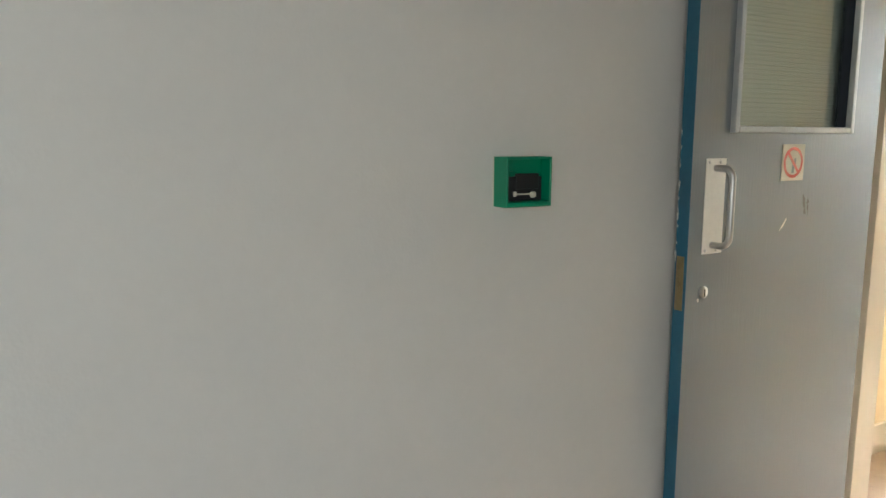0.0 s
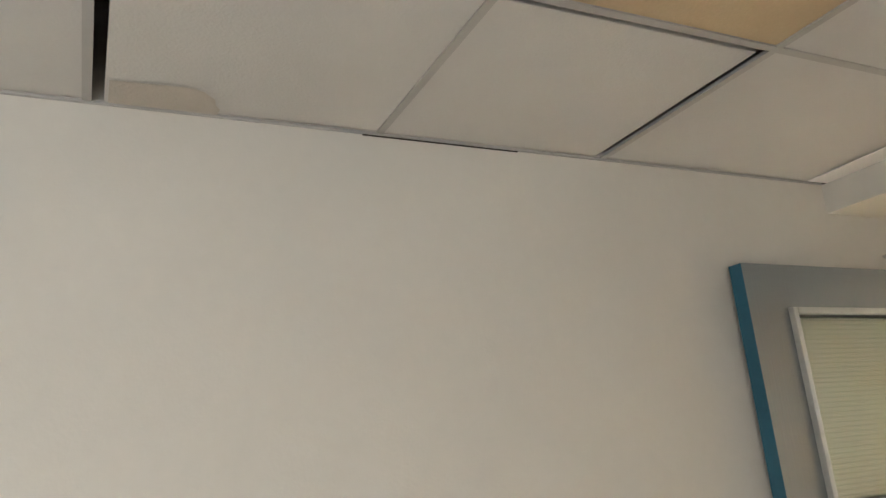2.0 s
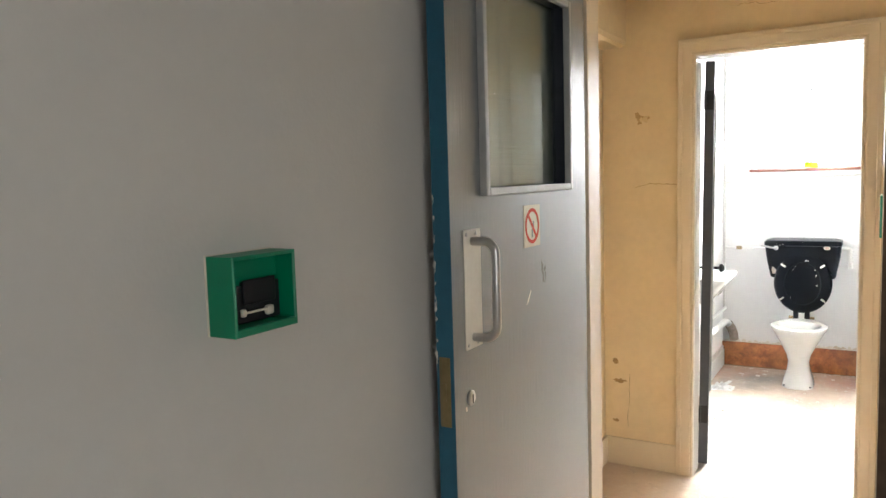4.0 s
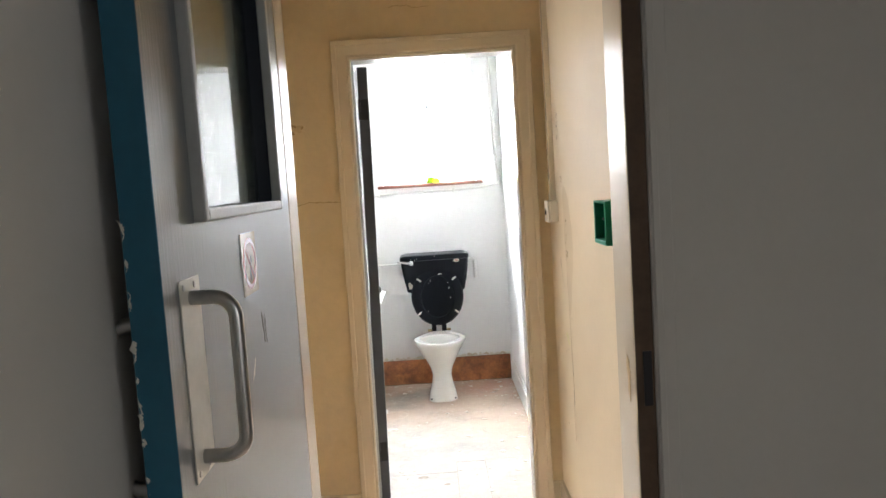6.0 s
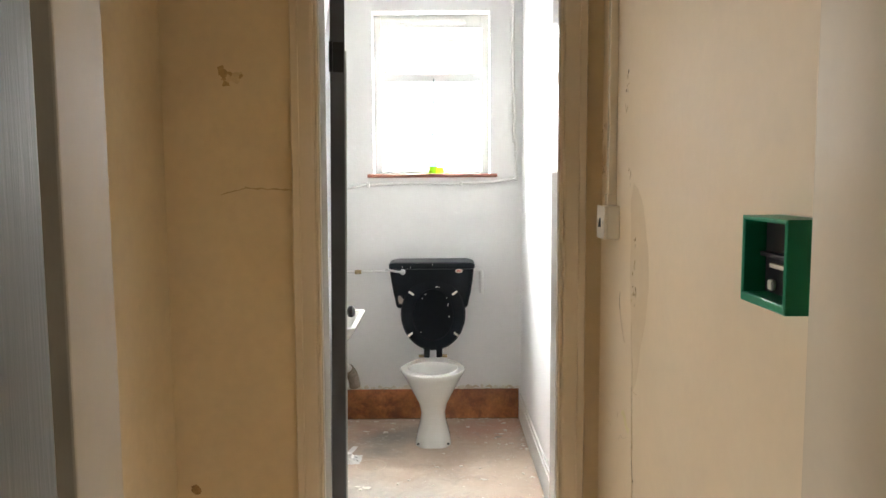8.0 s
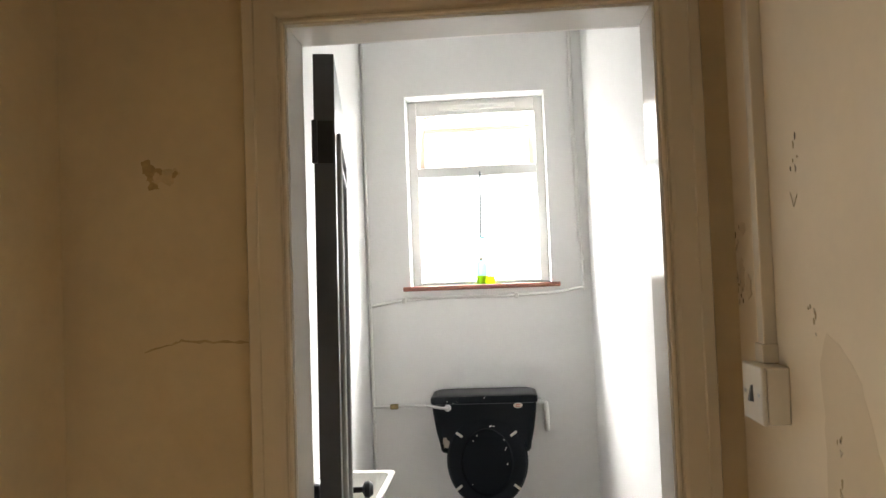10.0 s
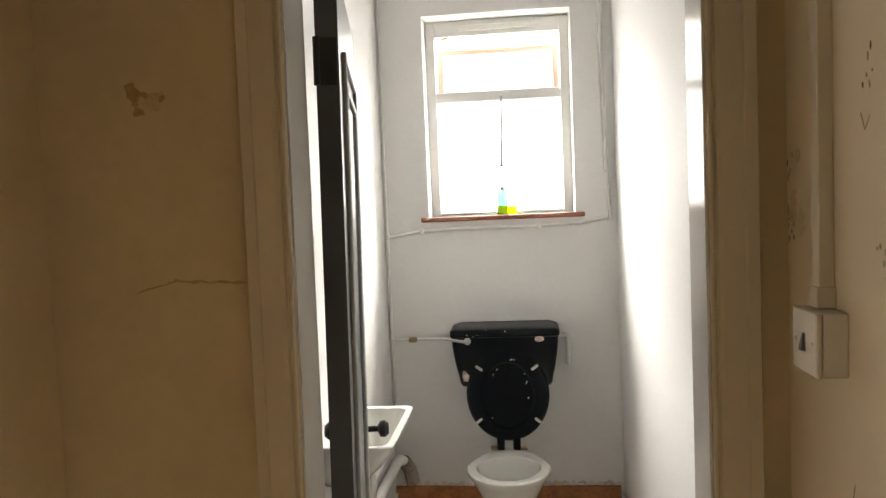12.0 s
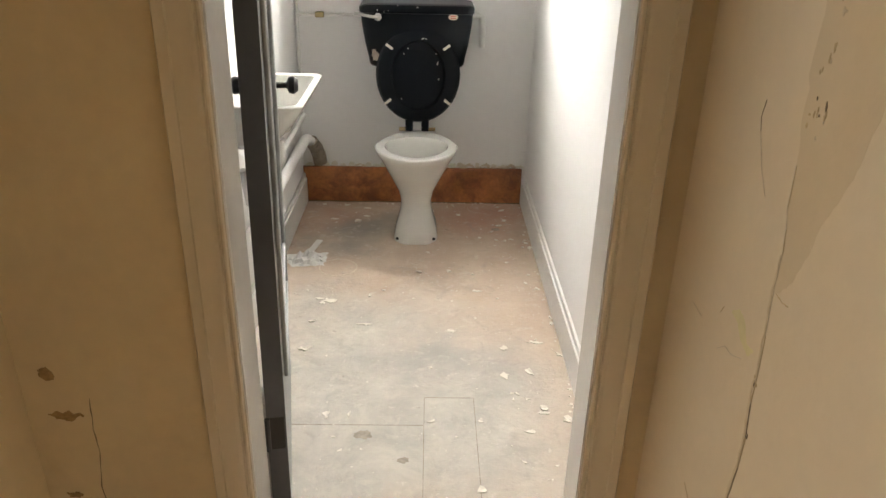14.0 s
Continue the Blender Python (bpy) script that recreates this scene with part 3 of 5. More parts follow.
    part("bolt", boxes((W + 0.0015, W + 0.004, -0.030, -0.018, 1.02, 1.06, 0.001)), M_BRASS, fp)
    for (sx, sz, pts, mt, sd) in ((0.352, 1.235, [(-0.012, 0.030), (-0.006, 0.032), (0.004, 0.004), (0.010, -0.030), (0.004, -0.026), (-0.006, 0.002)], M_DARKPRINT, 61),
                                  (0.335, 1.225, [(-0.004, 0.026), (0.0, 0.028), (0.004, -0.004), (0.002, -0.022), (-0.002, -0.010)], M_DARKPRINT, 62),
                                  (0.45, 1.180, [(-0.014, -0.016), (0.004, -0.002), (0.016, 0.018), (0.006, 0.006)], M_FLAKE, 63),
                                  (0.80, 0.99, [(-0.004, 0.004), (0.003, 0.005), (0.004, -0.004), (-0.002, -0.004)], M_FLAKE, 64)):
        patch("scuff", t, (sx, 0, sz), (-1, 0, 0), (0, 0, 1), pts, mt, 0.0003, 0.15, sd)
    chip = random.Random(8)
    for k in range(11):
        a, b = chip.uniform(-0.0015, 0.0015), chip.uniform(0.004, 0.016)
        z = 1.13 + 0.30 * (k / 10) + chip.uniform(-0.02, 0.02)
        patch("paint_chip", t, (W, -T + 0.0045, z), (0, 1, 0), (0, 0, 1), [(-0.004, -b), (a * 0.5, -b * 0.4), (a, 0), (a * 0.3, b * 0.5), (-0.004, b)], M_FLAKE, 0.0002, 0.2, 200 + k)
    for z in (0.25, 1.05, 1.85):
        bm = turned([(0.006, z), (0.006, z + 0.1)], 12)
        bmesh.ops.translate(bm, vec=(-0.004, -T - 0.002, 0), verts=bm.verts)
        part("hinge", bm, M_STEEL, t, "", True)
    return t, m, W


door, DOOR_M, DOOR_W = room_door()


def no_smoking_sign():
    w, h = 0.104, 0.106
    m = DOOR_M @ Matrix.Translation((0.424, 0.0, 1.362))
    t = thing("sign", m, "small yellowed no-smoking sign stuck on the grey door", "sign")
    part("plate", boxes((-w / 2, w / 2, 0.0002, 0.0022, -h / 2, h / 2, 0.0006)), M_SIGN, t)

    def ring(r0, r1, y0, y1, sx, sz, n=40):
        return loft([[(sx * r * math.cos(a), y, sz * r * math.sin(a)) for a in (2 * math.pi * k / n for k in range(n))] for r, y in ((r0, y0), (r1, y0), (r1, y1), (r0, y1), (r0, y0))], False, False)
    part("ring", ring(0.036, 0.045, 0.0022, 0.0028, 1.0, 1.0), M_RED, t, "faded red ring")
    a = radians(48)
    bm = boxes((-0.040, 0.040, 0.0023, 0.0029, -0.0045, 0.0045))
    bmesh.ops.transform(bm, matrix=Matrix.Rotation(-a, 4, "Y"), verts=bm.verts)
    part("bar", bm, M_RED, t, "faded red diagonal bar")
    bm = boxes((-0.005, 0.005, 0.0022, 0.0026, -0.030, -0.008), (-0.012, -0.004, 0.0022, 0.0026, -0.014, 0.012))
    part("cigarette", bm, M_DARKPRINT, t, "grey printed cigarette")


no_smoking_sign()


def door_closer():
    t = thing("door_closer", pose(0.0, DOOR_Y0 - 0.018, 2.155), "pale metal door closer fixed above the doorway", "door closer")
    part("body", boxes((-0.185, -0.015, -0.050, 0, -0.006, 0.030, 0.006)), M_BEAD, t)
    part("cover", boxes((-0.180, -0.020, -0.056, -0.004, -0.010, -0.006, 0.0015)), M_PLATE, t, "pale cover plate")
    part("arm", tube([(-0.10, -0.030, -0.016), (-0.17, -0.13, -0.010), (-0.21, -0.14, -0.006)], 0.0055, 8), M_STEEL, t, "", True)
    for x in (0.012, 0.048):
        bm = turned([(0.011, -0.022), (0.011, 0.020), (0.007, 0.026)], 14)
        bmesh.ops.translate(bm, vec=(x, -0.028, 0), verts=bm.verts)
        part("spindle", bm, M_BLACK, t, "dark adjusting spindle", True)
    part("bracket", boxes((-0.015, 0.062, -0.040, 0, 0.020, 0.030, 0.002)), M_BEAD, t)


door_closer()


def tray(w, h, d, rim, foot, floor):
    """An open moulded box in one skin: outer walls, rounded lip, inner walls and bottom."""
    def ring(y, x0, x1, z0, z1):
        return [(x0, y, z0), (x1, y, z0), (x1, y, z1), (x0, y, z1)]
    x, z, c = w / 2, h / 2, 0.0018
    rings = [ring(0, -x, x, -z, z), ring(d - c, -x, x, -z, z), ring(d, -x + c, x - c, -z + c, z - c),
             ring(d, -x + rim - c, x - rim + c, -z + foot - c, z - rim + c), ring(d - c, -x + rim, x - rim, -z + foot, z - rim),
             ring(floor, -x + rim, x - rim, -z + foot, z - rim)]
    bm = bmesh.new()
    vs = [[bm.verts.new(p) for p in r] for r in rings]
    for a, b in zip(vs, vs[1:]):
        for k in range(4):
            bm.faces.new((a[k], a[(k + 1) % 4], b[(k + 1) % 4], b[k]))
    bm.faces.new(vs[-1])
    bm.faces.new(list(reversed(vs[0])))
    bmesh.ops.recalc_face_normals(bm, faces=bm.faces)
    return bm


def call_point(m, gutted=False):
    """Emergency release box: local x along the wall, y out of the wall, z up."""
    label = "green plastic emergency box, dark inside, beside the light switch" if gutted else "green plastic emergency release box with its glass missing"
    t = thing("break_glass_box", m, label, "call point", "green boxes by the door")
    w, h, d, e = 0.130, 0.116, 0.056, 0.006
    part("case", tray(w, h, d, e, e + 0.006, 0.005), M_GREEN, t)
    part("rear_case", boxes((-w / 2 - 0.001, w / 2 + 0.001, -0.002, 0.0035, -h / 2 - 0.001, h / 2 + 0.001, 0.001)), M_SWITCH, t, "white mounting back")
    if gutted:
        part("module", boxes((-w / 2 + e + 0.001, w / 2 - e - 0.001, 0.005, 0.026, -h / 2 + 0.0125, h / 2 - e - 0.001, 0.002)), M_BLACK, t, "black switch module")
        part("terminal", boxes((-0.050, 0.050, 0.026, 0.037, 0.004, 0.010, 0.001)), M_BLACK, t)
        part("lever", boxes((-0.044, 0.030, 0.026, 0.033, -0.010, -0.004, 0.001)), M_SWITCH, t, "pale plastic lever")
        part("screw", boxes((0.020, 0.034, 0.026, 0.034, -0.040, -0.026, 0.003)), M_SWITCH, t)
        return t
    part("backplate", boxes((-w / 2 + e, w / 2 - e, 0.005, 0.020, 0.016, h / 2 - e, 0.001)), M_GREEN, t)
    x0, x1, z0 = -w / 2 + e + 0.002, w / 2 - e - 0.003, -h / 2 + 0.0125
    part("module", boxes((x0, x1 - 0.016, 0.005, 0.027, z0, 0.012, 0.002)), M_BLACK, t, "black switch module")
    part("cover", boxes((x0 + 0.012, 0.022, 0.027, 0.031, -0.018, 0.019, 0.002)), M_BLACK, t, "cracked black cover")
    part("terminal", boxes((x1 - 0.016, x1, 0.005, 0.034, z0, -0.022, 0.003)), M_BLACK, t)
    part("latch", boxes((0.022, 0.034, 0.005, 0.024, 0.006, 0.024, 0.002)), M_GREEN, t)
    lever = part("lever", boxes((-0.026, 0.026, 0.030, 0.034, -0.031, -0.0275, 0.001)), M_SWITCH, t, "pale plastic lever")
    part("knuckle", boxes((-0.036, -0.020, 0.027, 0.036, -0.039, -0.024, 0.004)), M_SWITCH, lever)
    part("knuckle", boxes((0.020, 0.028, 0.027, 0.034, -0.035, -0.023, 0.002)), M_SWITCH, lever)
    return t


call_point(pose(ROOM_X0, -1.268, 1.330, 0, 0, -90))
call_point(pose(LOB_X1, 0.372, 1.347, 0, 0, 90), True)

# ---- bright overcast sky beyond the WC window ----
M_HAZE = bpy.data.materials.new("white_overcast_sky")
M_HAZE.use_nodes = True
glow = M_HAZE.node_tree.nodes["Principled BSDF"]
glow.inputs["Base Color"].default_value = (0.8, 0.8, 0.8, 1)
glow.inputs["Emission Color"].default_value = (1.0, 0.985, 0.96, 1)
glow.inputs["Emission Strength"].default_value = 3.0
structure("backdrop", boxes((-30, 30, 60, 60.1, -2, 40)), M_HAZE, "plain white overcast sky outside the window", "sky")

# ---- the WC doorway ----


def architrave_profile(x_in, x_out, y):
    """Stepped moulding in plan, from the inner to the outer edge, standing out towards -y."""
    w = x_out - x_in
    return [(x_in, y), (x_in, y - 0.010), (x_in + w * 0.03, y - 0.013), (x_in + w * 0.09, y - 0.013), (x_in + w * 0.11, y - 0.010), (x_in + w * 0.14, y - 0.010),
            (x_in + w * 0.17, y - 0.016), (x_in + w * 0.26, y - 0.018), (x_in + w * 0.70, y - 0.019), (x_in + w * 0.73, y - 0.023), (x_in + w * 0.97, y - 0.023), (x_out, y - 0.020), (x_out, y)]


def wc_doorway():
    d = thing("door_frame", pose(0, 0, 0), "cream painted WC door frame with moulded architrave", "door frame")
    d["kind"] = "structure"
    y0, y1 = WC_Y0 - 0.001, WC_Y1 + 0.004
    yr, q = y1 - 0.046, 0.013
    for side, x0, x1 in ((-1, DX0 - 0.03, DX0), (1, DX1, DX1 + 0.03)):
        part("lining", boxes((x0, x1, y0, yr, 0, DTOP + 0.03), bevel=0.002), M_LINING, d)
        part("rebate", boxes((x0, x1 - q, yr, y1, 0, DTOP + 0.03) if side < 0 else (x0 + q, x1, yr, y1, 0, DTOP + 0.03)), M_WHITE_GLOSS, d, "white painted door rebate")
    part("head", boxes((DX0, DX1, y0, yr, DTOP, DTOP + 0.03), bevel=0.002), M_LINING, d)
    part("rebate", boxes((DX0 - q, DX1 + q, yr, y1, DTOP + q, DTOP + 0.03)), M_WHITE_GLOSS, d)
    w = 0.076
    ztop = DTOP + 0.006
    # mitred legs and head
    for sign, xi in ((-1, DX0 - 0.004), (1, DX1 + 0.004)):
        prof = architrave_profile(xi, xi + sign * w, WC_Y0)
        rings = [[(x, y, 0) for x, y in prof], [(x, y, ztop + abs(x - xi)) for x, y in prof]]
        part("architrave", loft(rings), M_CREAM_GLOSS, d)
    prof = architrave_profile(0, w, WC_Y0)
    rings = [[(DX0 - 0.004 - o, y, ztop + o) for o, y in prof], [(DX1 + 0.004 + o, y, ztop + o) for o, y in prof]]
    part("architrave", loft(rings), M_CREAM_GLOSS, d)
    # the hinge side leans a little out of plumb
    for ob in d.children:
        for v in ob.data.vertices:
            if v.co.x < 0.1:
                v.co.x -= 0.011 * max(0.0, 1 - v.co.z / 2.0)


wc_doorway()


def wc_door():
    hinge = Vector((-0.081, 1.738, 0))
    m = Matrix.Translation(hinge) @ Matrix.Rotation(radians(0.85), 4, "Y") @ Matrix.Rotation(radians(100.0), 4, "Z")
    W, T, H = 0.655, 0.044, 2.011
    t = thing("door", m, "grey painted WC door standing open inwards, dark edge", "door")
    # local x along the leaf, seen face at y=0 pointing -y, body at positive y
    part("leaf", boxes((0.002, W, 0, T, 0.008, H, 0.0015)), M_GREY_DOOR, t)
    part("hinge_edge", boxes((0, 0.002, 0.0005, T - 0.0005, 0.008, H)), M_GREY_EDGE, t, "dark grey painted hinge edge")
    for (x0, x1, z0, z1) in ((0.085, 0.565, 0.36, 1.86), (0.125, 0.525, 0.50, 1.80)):
        for spec in ((x0, x0 + 0.016, -0.010, 0, z0, z1), (x1 - 0.016, x1, -0.010, 0, z0, z1), (x0 + 0.016, x1 - 0.016, -0.010, 0, z0, z0 + 0.016), (x0 + 0.016, x1 - 0.016, -0.010, 0, z1 - 0.016, z1)):
            part("bead", boxes(spec, bevel=0.003), M_BEAD, t)
    for z in (0.22, 1.78):
        h = part("hinge", boxes((-0.0015, 0.0005, 0.004, 0.036, z, z + 0.09)), M_BLACK, t, "dark painted butt hinge")
        bm = turned([(0.006, z), (0.006, z + 0.09)], 12)
        bmesh.ops.translate(bm, vec=(-0.005, T - 0.002, 0), verts=bm.verts)
        part("knuckle", bm, M_BLACK, h, "", True)
    bm = turned([(0.02, 0), (0.02, 0.004), (0.008, 0.006), (0.008, 0.035), (0.022, 0.042), (0.024, 0.055), (0.015, 0.066)], 20)
    bmesh.ops.transform(bm, matrix=Matrix.Translation((W - 0.06, 0, 0.935)) @ Matrix.Rotation(radians(90), 4, "X"), verts=bm.verts)
    part("knob", bm, M_BLACK, t, "black fluted door knob", True)
    bm = turned([(0.02, 0), (0.02, 0.004), (0.008, 0.006), (0.008, 0.035), (0.022, 0.042), (0.024, 0.055), (0.015, 0.066)], 20)
    bmesh.ops.transform(bm, matrix=Matrix.Translation((W - 0.06, T, 0.935)) @ Matrix.Rotation(radians(-90), 4, "X"), verts=bm.verts)
    part("knob", bm, M_BLACK, t, "black fluted door knob", True)


wc_door()

# skirting
structure("baseboard_wc_north", boxes((WC_X0, WC_X1 - 0.016, WC_BACK - 0.014, WC_BACK, 0, 0.183, 0.002)), M_HARDBOARD, "bare brown board along the foot of the end wall", "skirting")
structure("baseboard_wc_east", boxes((WC_X1 - 0.016, WC_X1, WC_Y1, WC_BACK, 0, 0.125, 0.003), (WC_X1 - 0.010, WC_X1, WC_Y1, WC_BACK, 0.125, 0.150, 0.003)), M_WHITE_GLOSS, "white gloss painted skirting with stepped top", "skirting")
structure("baseboard_wc_west", boxes((WC_X0, WC_X0 + 0.016, WC_Y1, WC_BACK - 0.014, 0, 0.125, 0.003), (WC_X0, WC_X0 + 0.010, WC_Y1, WC_BACK - 0.014, 0.125, 0.150, 0.003)), M_WHITE_GLOSS, "white gloss painted skirting", "skirting")
structure("baseboard_lobby_north", boxes((LOB_X0, DX0 - 0.081, WC_Y0 - 0.015, WC_Y0, 0, 0.14, 0.003)), M_CREAM_GLOSS, "cream painted skirting in the lobby", "skirting")
structure("baseboard_lobby_north_east", boxes((DX1 + 0.081, LOB_X1, WC_Y0 - 0.015, WC_Y0, 0, 0.14, 0.003)), M_CREAM_GLOSS, "short cream painted skirting in the lobby", "skirting")
structure("baseboard_lobby_east", boxes((LOB_X1 - 0.015, LOB_X1, DOOR_Y1 + 0.008, WC_Y0 - 0.015, 0, 0.14, 0.003)), M_CREAM_GLOSS, "cream painted skirting along the lobby wall", "skirting")
structure("baseboard_lobby_west", boxes((LOB_X0, LOB_X0 + 0.015, DOOR_Y1 + 0.006, WC_Y0 - 0.015, 0, 0.14, 0.003)), M_CREAM_GLOSS, "cream painted skirting along the lobby wall", "skirting")


# ---- WC window ----
def wc_window():
    w = thing("window_1", pose(0, 0, 0), "white painted timber window, open fanlight over a fixed pane", "window")
    w["kind"] = "structure"
    y0, y1 = 3.985, 4.045
    f = 0.045
    tz0, tz1 = 2.035, 2.085
    part("window_frame", boxes((NX0, NX0 + f, y0, y1, NZ0, NZ1, 0.004)), M_WHITE_GLOSS, w)
    part("window_frame", boxes((NX1 - f, NX1, y0, y1, NZ0, NZ1, 0.004)), M_WHITE_GLOSS, w)
    part("window_frame", boxes((NX0 + f, NX1 - f, y0, y1, NZ1 - 0.075, NZ1, 0.004)), M_WHITE_GLOSS, w)
    part("window_frame", boxes((NX0 + f, NX1 - f, y0, y1, NZ0, NZ0 + 0.018, 0.004)), M_WHITE_GLOSS, w)
    part("transom", boxes((NX0 + f, NX1 - f, y0 - 0.004, y1, tz0, tz1, 0.004)), M_WHITE_GLOSS, w)
    p = part("pane", boxes((NX0 + f, NX1 - f, 4.02, 4.024, NZ0 + 0.018, tz0)), M_PANE, w)
    p.visible_shadow = False
    # fanlight, hinged at the transom side and leaning outwards at the top
    s = part("fanlight", bmesh.new(), M_WHITE_GLOSS, w, "open white fanlight sash")
    m = Matrix.Translation((0, 4.05, tz1)) @ Matrix.Rotation(radians(-9), 4, "X")
    a0, a1, hh, b = NX0 + f + 0.002, NX1 - f - 0.002, 0.225, 0.028
    for spec in ((a0, a0 + b, 0, 0.03, 0, hh), (a1 - b, a1, 0, 0.03, 0, hh), (a0 + b, a1 - b, 0, 0.03, 0, b * 0.5), (a0 + b, a1 - b, 0, 0.03, hh - 0.024, hh)):
        bm = boxes(spec, bevel=0.003)
        bmesh.ops.transform(bm, matrix=m, verts=bm.verts)
        part("sash", bm, M_SASH, s)
    bm = boxes((a0 + b, a1 - b, 0.012, 0.016, b * 0.5, hh - 0.024))
    bmesh.ops.transform(bm, matrix=m, verts=bm.verts)
    p = part("pane", bm, M_PANE, s)
    p.visible_shadow = False
    part("trickle_vent", boxes((NX0 + 0.16, NX1 - 0.14, y0 - 0.014, y0, NZ1 - 0.052, NZ1 - 0.026, 0.004)), M_WHITE_GLOSS, w, "white trickle vent")
    part("stay", tube([(-0.075, 4.02, 2.350), (-0.045, 4.00, 2.353), (-0.038, 3.995, 2.36), (-0.01, 4.0, 2.352)], 0.007, 10), M_BRASS, w, "brass fanlight stay", True)
    part("window_sill", boxes((-0.192, 0.575, WC_BACK - 0.022, y0, NZ0 - 0.022, NZ0, 0.005)), M_SILL, w, "red-brown painted window board")


wc_window()


# unseen window, assumed for the daylight that falls on the west wall
def room_window():
    w = thing("window_2", pose(0, 0, 0), "white framed window assumed out of view to light the first room", "window")
    w["kind"] = "structure"
    for spec in ((2.64, 2.70, wy0, wy0 + 0.05, wz0, wz1), (2.64, 2.70, wy1 - 0.05, wy1, wz0, wz1), (2.64, 2.70, wy0 + 0.05, wy1 - 0.05, wz0, wz0 + 0.05),
                 (2.64, 2.70, wy0 + 0.05, wy1 - 0.05, wz1 - 0.05, wz1), (2.64, 2.70, -3.425, -3.375, wz0 + 0.05, wz1 - 0.05)):
        part("window_frame", boxes(spec, bevel=0.004), M_WHITE_GLOSS, w)


room_window()


# ---- sanitary ware ----
def toilet():
    cx = 0.190
    t = thing("toilet", pose(cx, 3.46, 0), "white ceramic toilet pan with black seat raised", "toilet")
    n = 40

    def egg(a_half, front, back, z, cy=0.0, taper=0.0, flat=1.0, side=1.0):
        pts = []
        for k in range(n):
            th = 2 * math.pi * k / n
            s, c = math.sin(th), math.cos(th)
            y = cy + (s * back if s > 0 else s * front)
            x = a_half * c * (1 - taper * max(0, s)) / side
            pts.append((max(-a_half, min(a_half, x)), max(y, cy - front * flat), z))
        return pts
    rings = [egg(0.097, 0.135, 0.20, 0.0, 0.0, 0.0, 0.88, 0.90), egg(0.097, 0.135, 0.20, 0.012, 0.0, 0.0, 0.88, 0.90), egg(0.090, 0.118, 0.19, 0.05, 0.0, 0.0, 0.90, 0.93), egg(0.071, 0.087, 0.17, 0.12, 0.0, 0.0, 0.96, 0.98), egg(0.066, 0.080, 0.16, 0.17),
             egg(0.078, 0.095, 0.16, 0.22), egg(0.108, 0.135, 0.17, 0.28, 0.0, 0.1), egg(0.142, 0.175, 0.19, 0.345, 0.0, 0.2), egg(0.164, 0.200, 0.21, 0.385, 0.0, 0.28),
             egg(0.178, 0.212, 0.225, 0.405, 0.0, 0.3), egg(0.179, 0.213, 0.226, 0.416, 0.0, 0.3), egg(0.174, 0.208, 0.222, 0.422, 0.0, 0.3),
             egg(0.138, 0.172, 0.120, 0.420, 0.0, 0.05), egg(0.132, 0.165, 0.112, 0.405, 0.0, 0.05), egg(0.125, 0.155, 0.105, 0.37), egg(0.085, 0.105, 0.08, 0.29), egg(0.05, 0.06, 0.05, 0.25)]
    part("pan", loft(rings), M_CERAMIC, t, "white glazed pedestal pan", True)
    part("water", loft([egg(0.070, 0.088, 0.066, 0.272), egg(0.070, 0.088, 0.066, 0.274)]), M_BLACK, t, "dark water in the bowl")
    for sx in (-1, 1):
        bm = turned([(0.008, 0), (0.008, 0.006), (0.003, 0.009)], 12)
        bmesh.ops.translate(bm, vec=(sx * 0.080, -0.088, 0.012), verts=bm.verts)
        part("floor_screw_cap", bm, M_BLACK, t, "", True)
    # raised seat: ring in front of the lid, leaning on the cistern
    lean = Matrix.Translation((0.002, 0.170, 0.450)) @ Matrix.Rotation(radians(-3.0), 4, "X")

    def oval(rx, z0, z1, y, k=64, pinch=0.12):
        mid, h = (z0 + z1) / 2, (z1 - z0) / 2
        return [(rx * math.cos(a) * (1 + pinch * 0.5 * math.sin(a) * -0.3), y, mid + h * math.sin(a)) for a in (2 * math.pi * i / k for i in range(k))]
    bm = loft([oval(0.180, 0.028, 0.446, 0.0), oval(0.186, 0.022, 0.452, 0.006), oval(0.186, 0.022, 0.452, 0.012), oval(0.182, 0.026, 0.448, 0.016)])
    bmesh.ops.transform(bm, matrix=lean @ Matrix.Translation((0, 0.008, 0)), verts=bm.verts)
    part("lid", bm, M_NAVY, t, "black seat lid", True)
    ro, ri = (0.184, 0.024, 0.450), (0.112, 0.085, 0.372)
    sect = [(0.0, 0.006), (0.12, -0.006), (0.5, -0.012), (0.88, -0.008), (1.0, 0.004), (0.5, 0.007), (0.0, 0.006)]
    rings = [oval(ro[0] + (ri[0] - ro[0]) * s, ro[1] + (ri[1] - ro[1]) * s, ro[2] + (ri[2] - ro[2]) * s, y) for s, y in sect]
    bm = loft(rings, False, False)
    bmesh.ops.transform(bm, matrix=lean, verts=bm.verts)
    seat = part("seat", bm, M_NAVY, t, "black plastic seat ring, raised", True)
    for sx in (-1, 1):
        for z, ang in ((0.355, 35), (0.118, -38)):
            bm = boxes((-0.018, 0.018, -0.020, -0.010, -0.006, 0.006, 0.004))
            x = 0.124 if z > 0.2 else 0.132
            bmesh.ops.transform(bm, matrix=lean @ Matrix.Translation((sx * x, 0, z)) @ Matrix.Rotation(radians(-sx * ang), 4, "Y"), verts=bm.verts)
            part("buffer", bm, M_SWITCH, seat, "white rubber buffer")
        bm = boxes((sx * 0.036 - 0.017, sx * 0.036 + 0.017, 0.165, 0.190, 0.432, 0.490, 0.005))
        part("hinge", bm, M_NAVY, t)
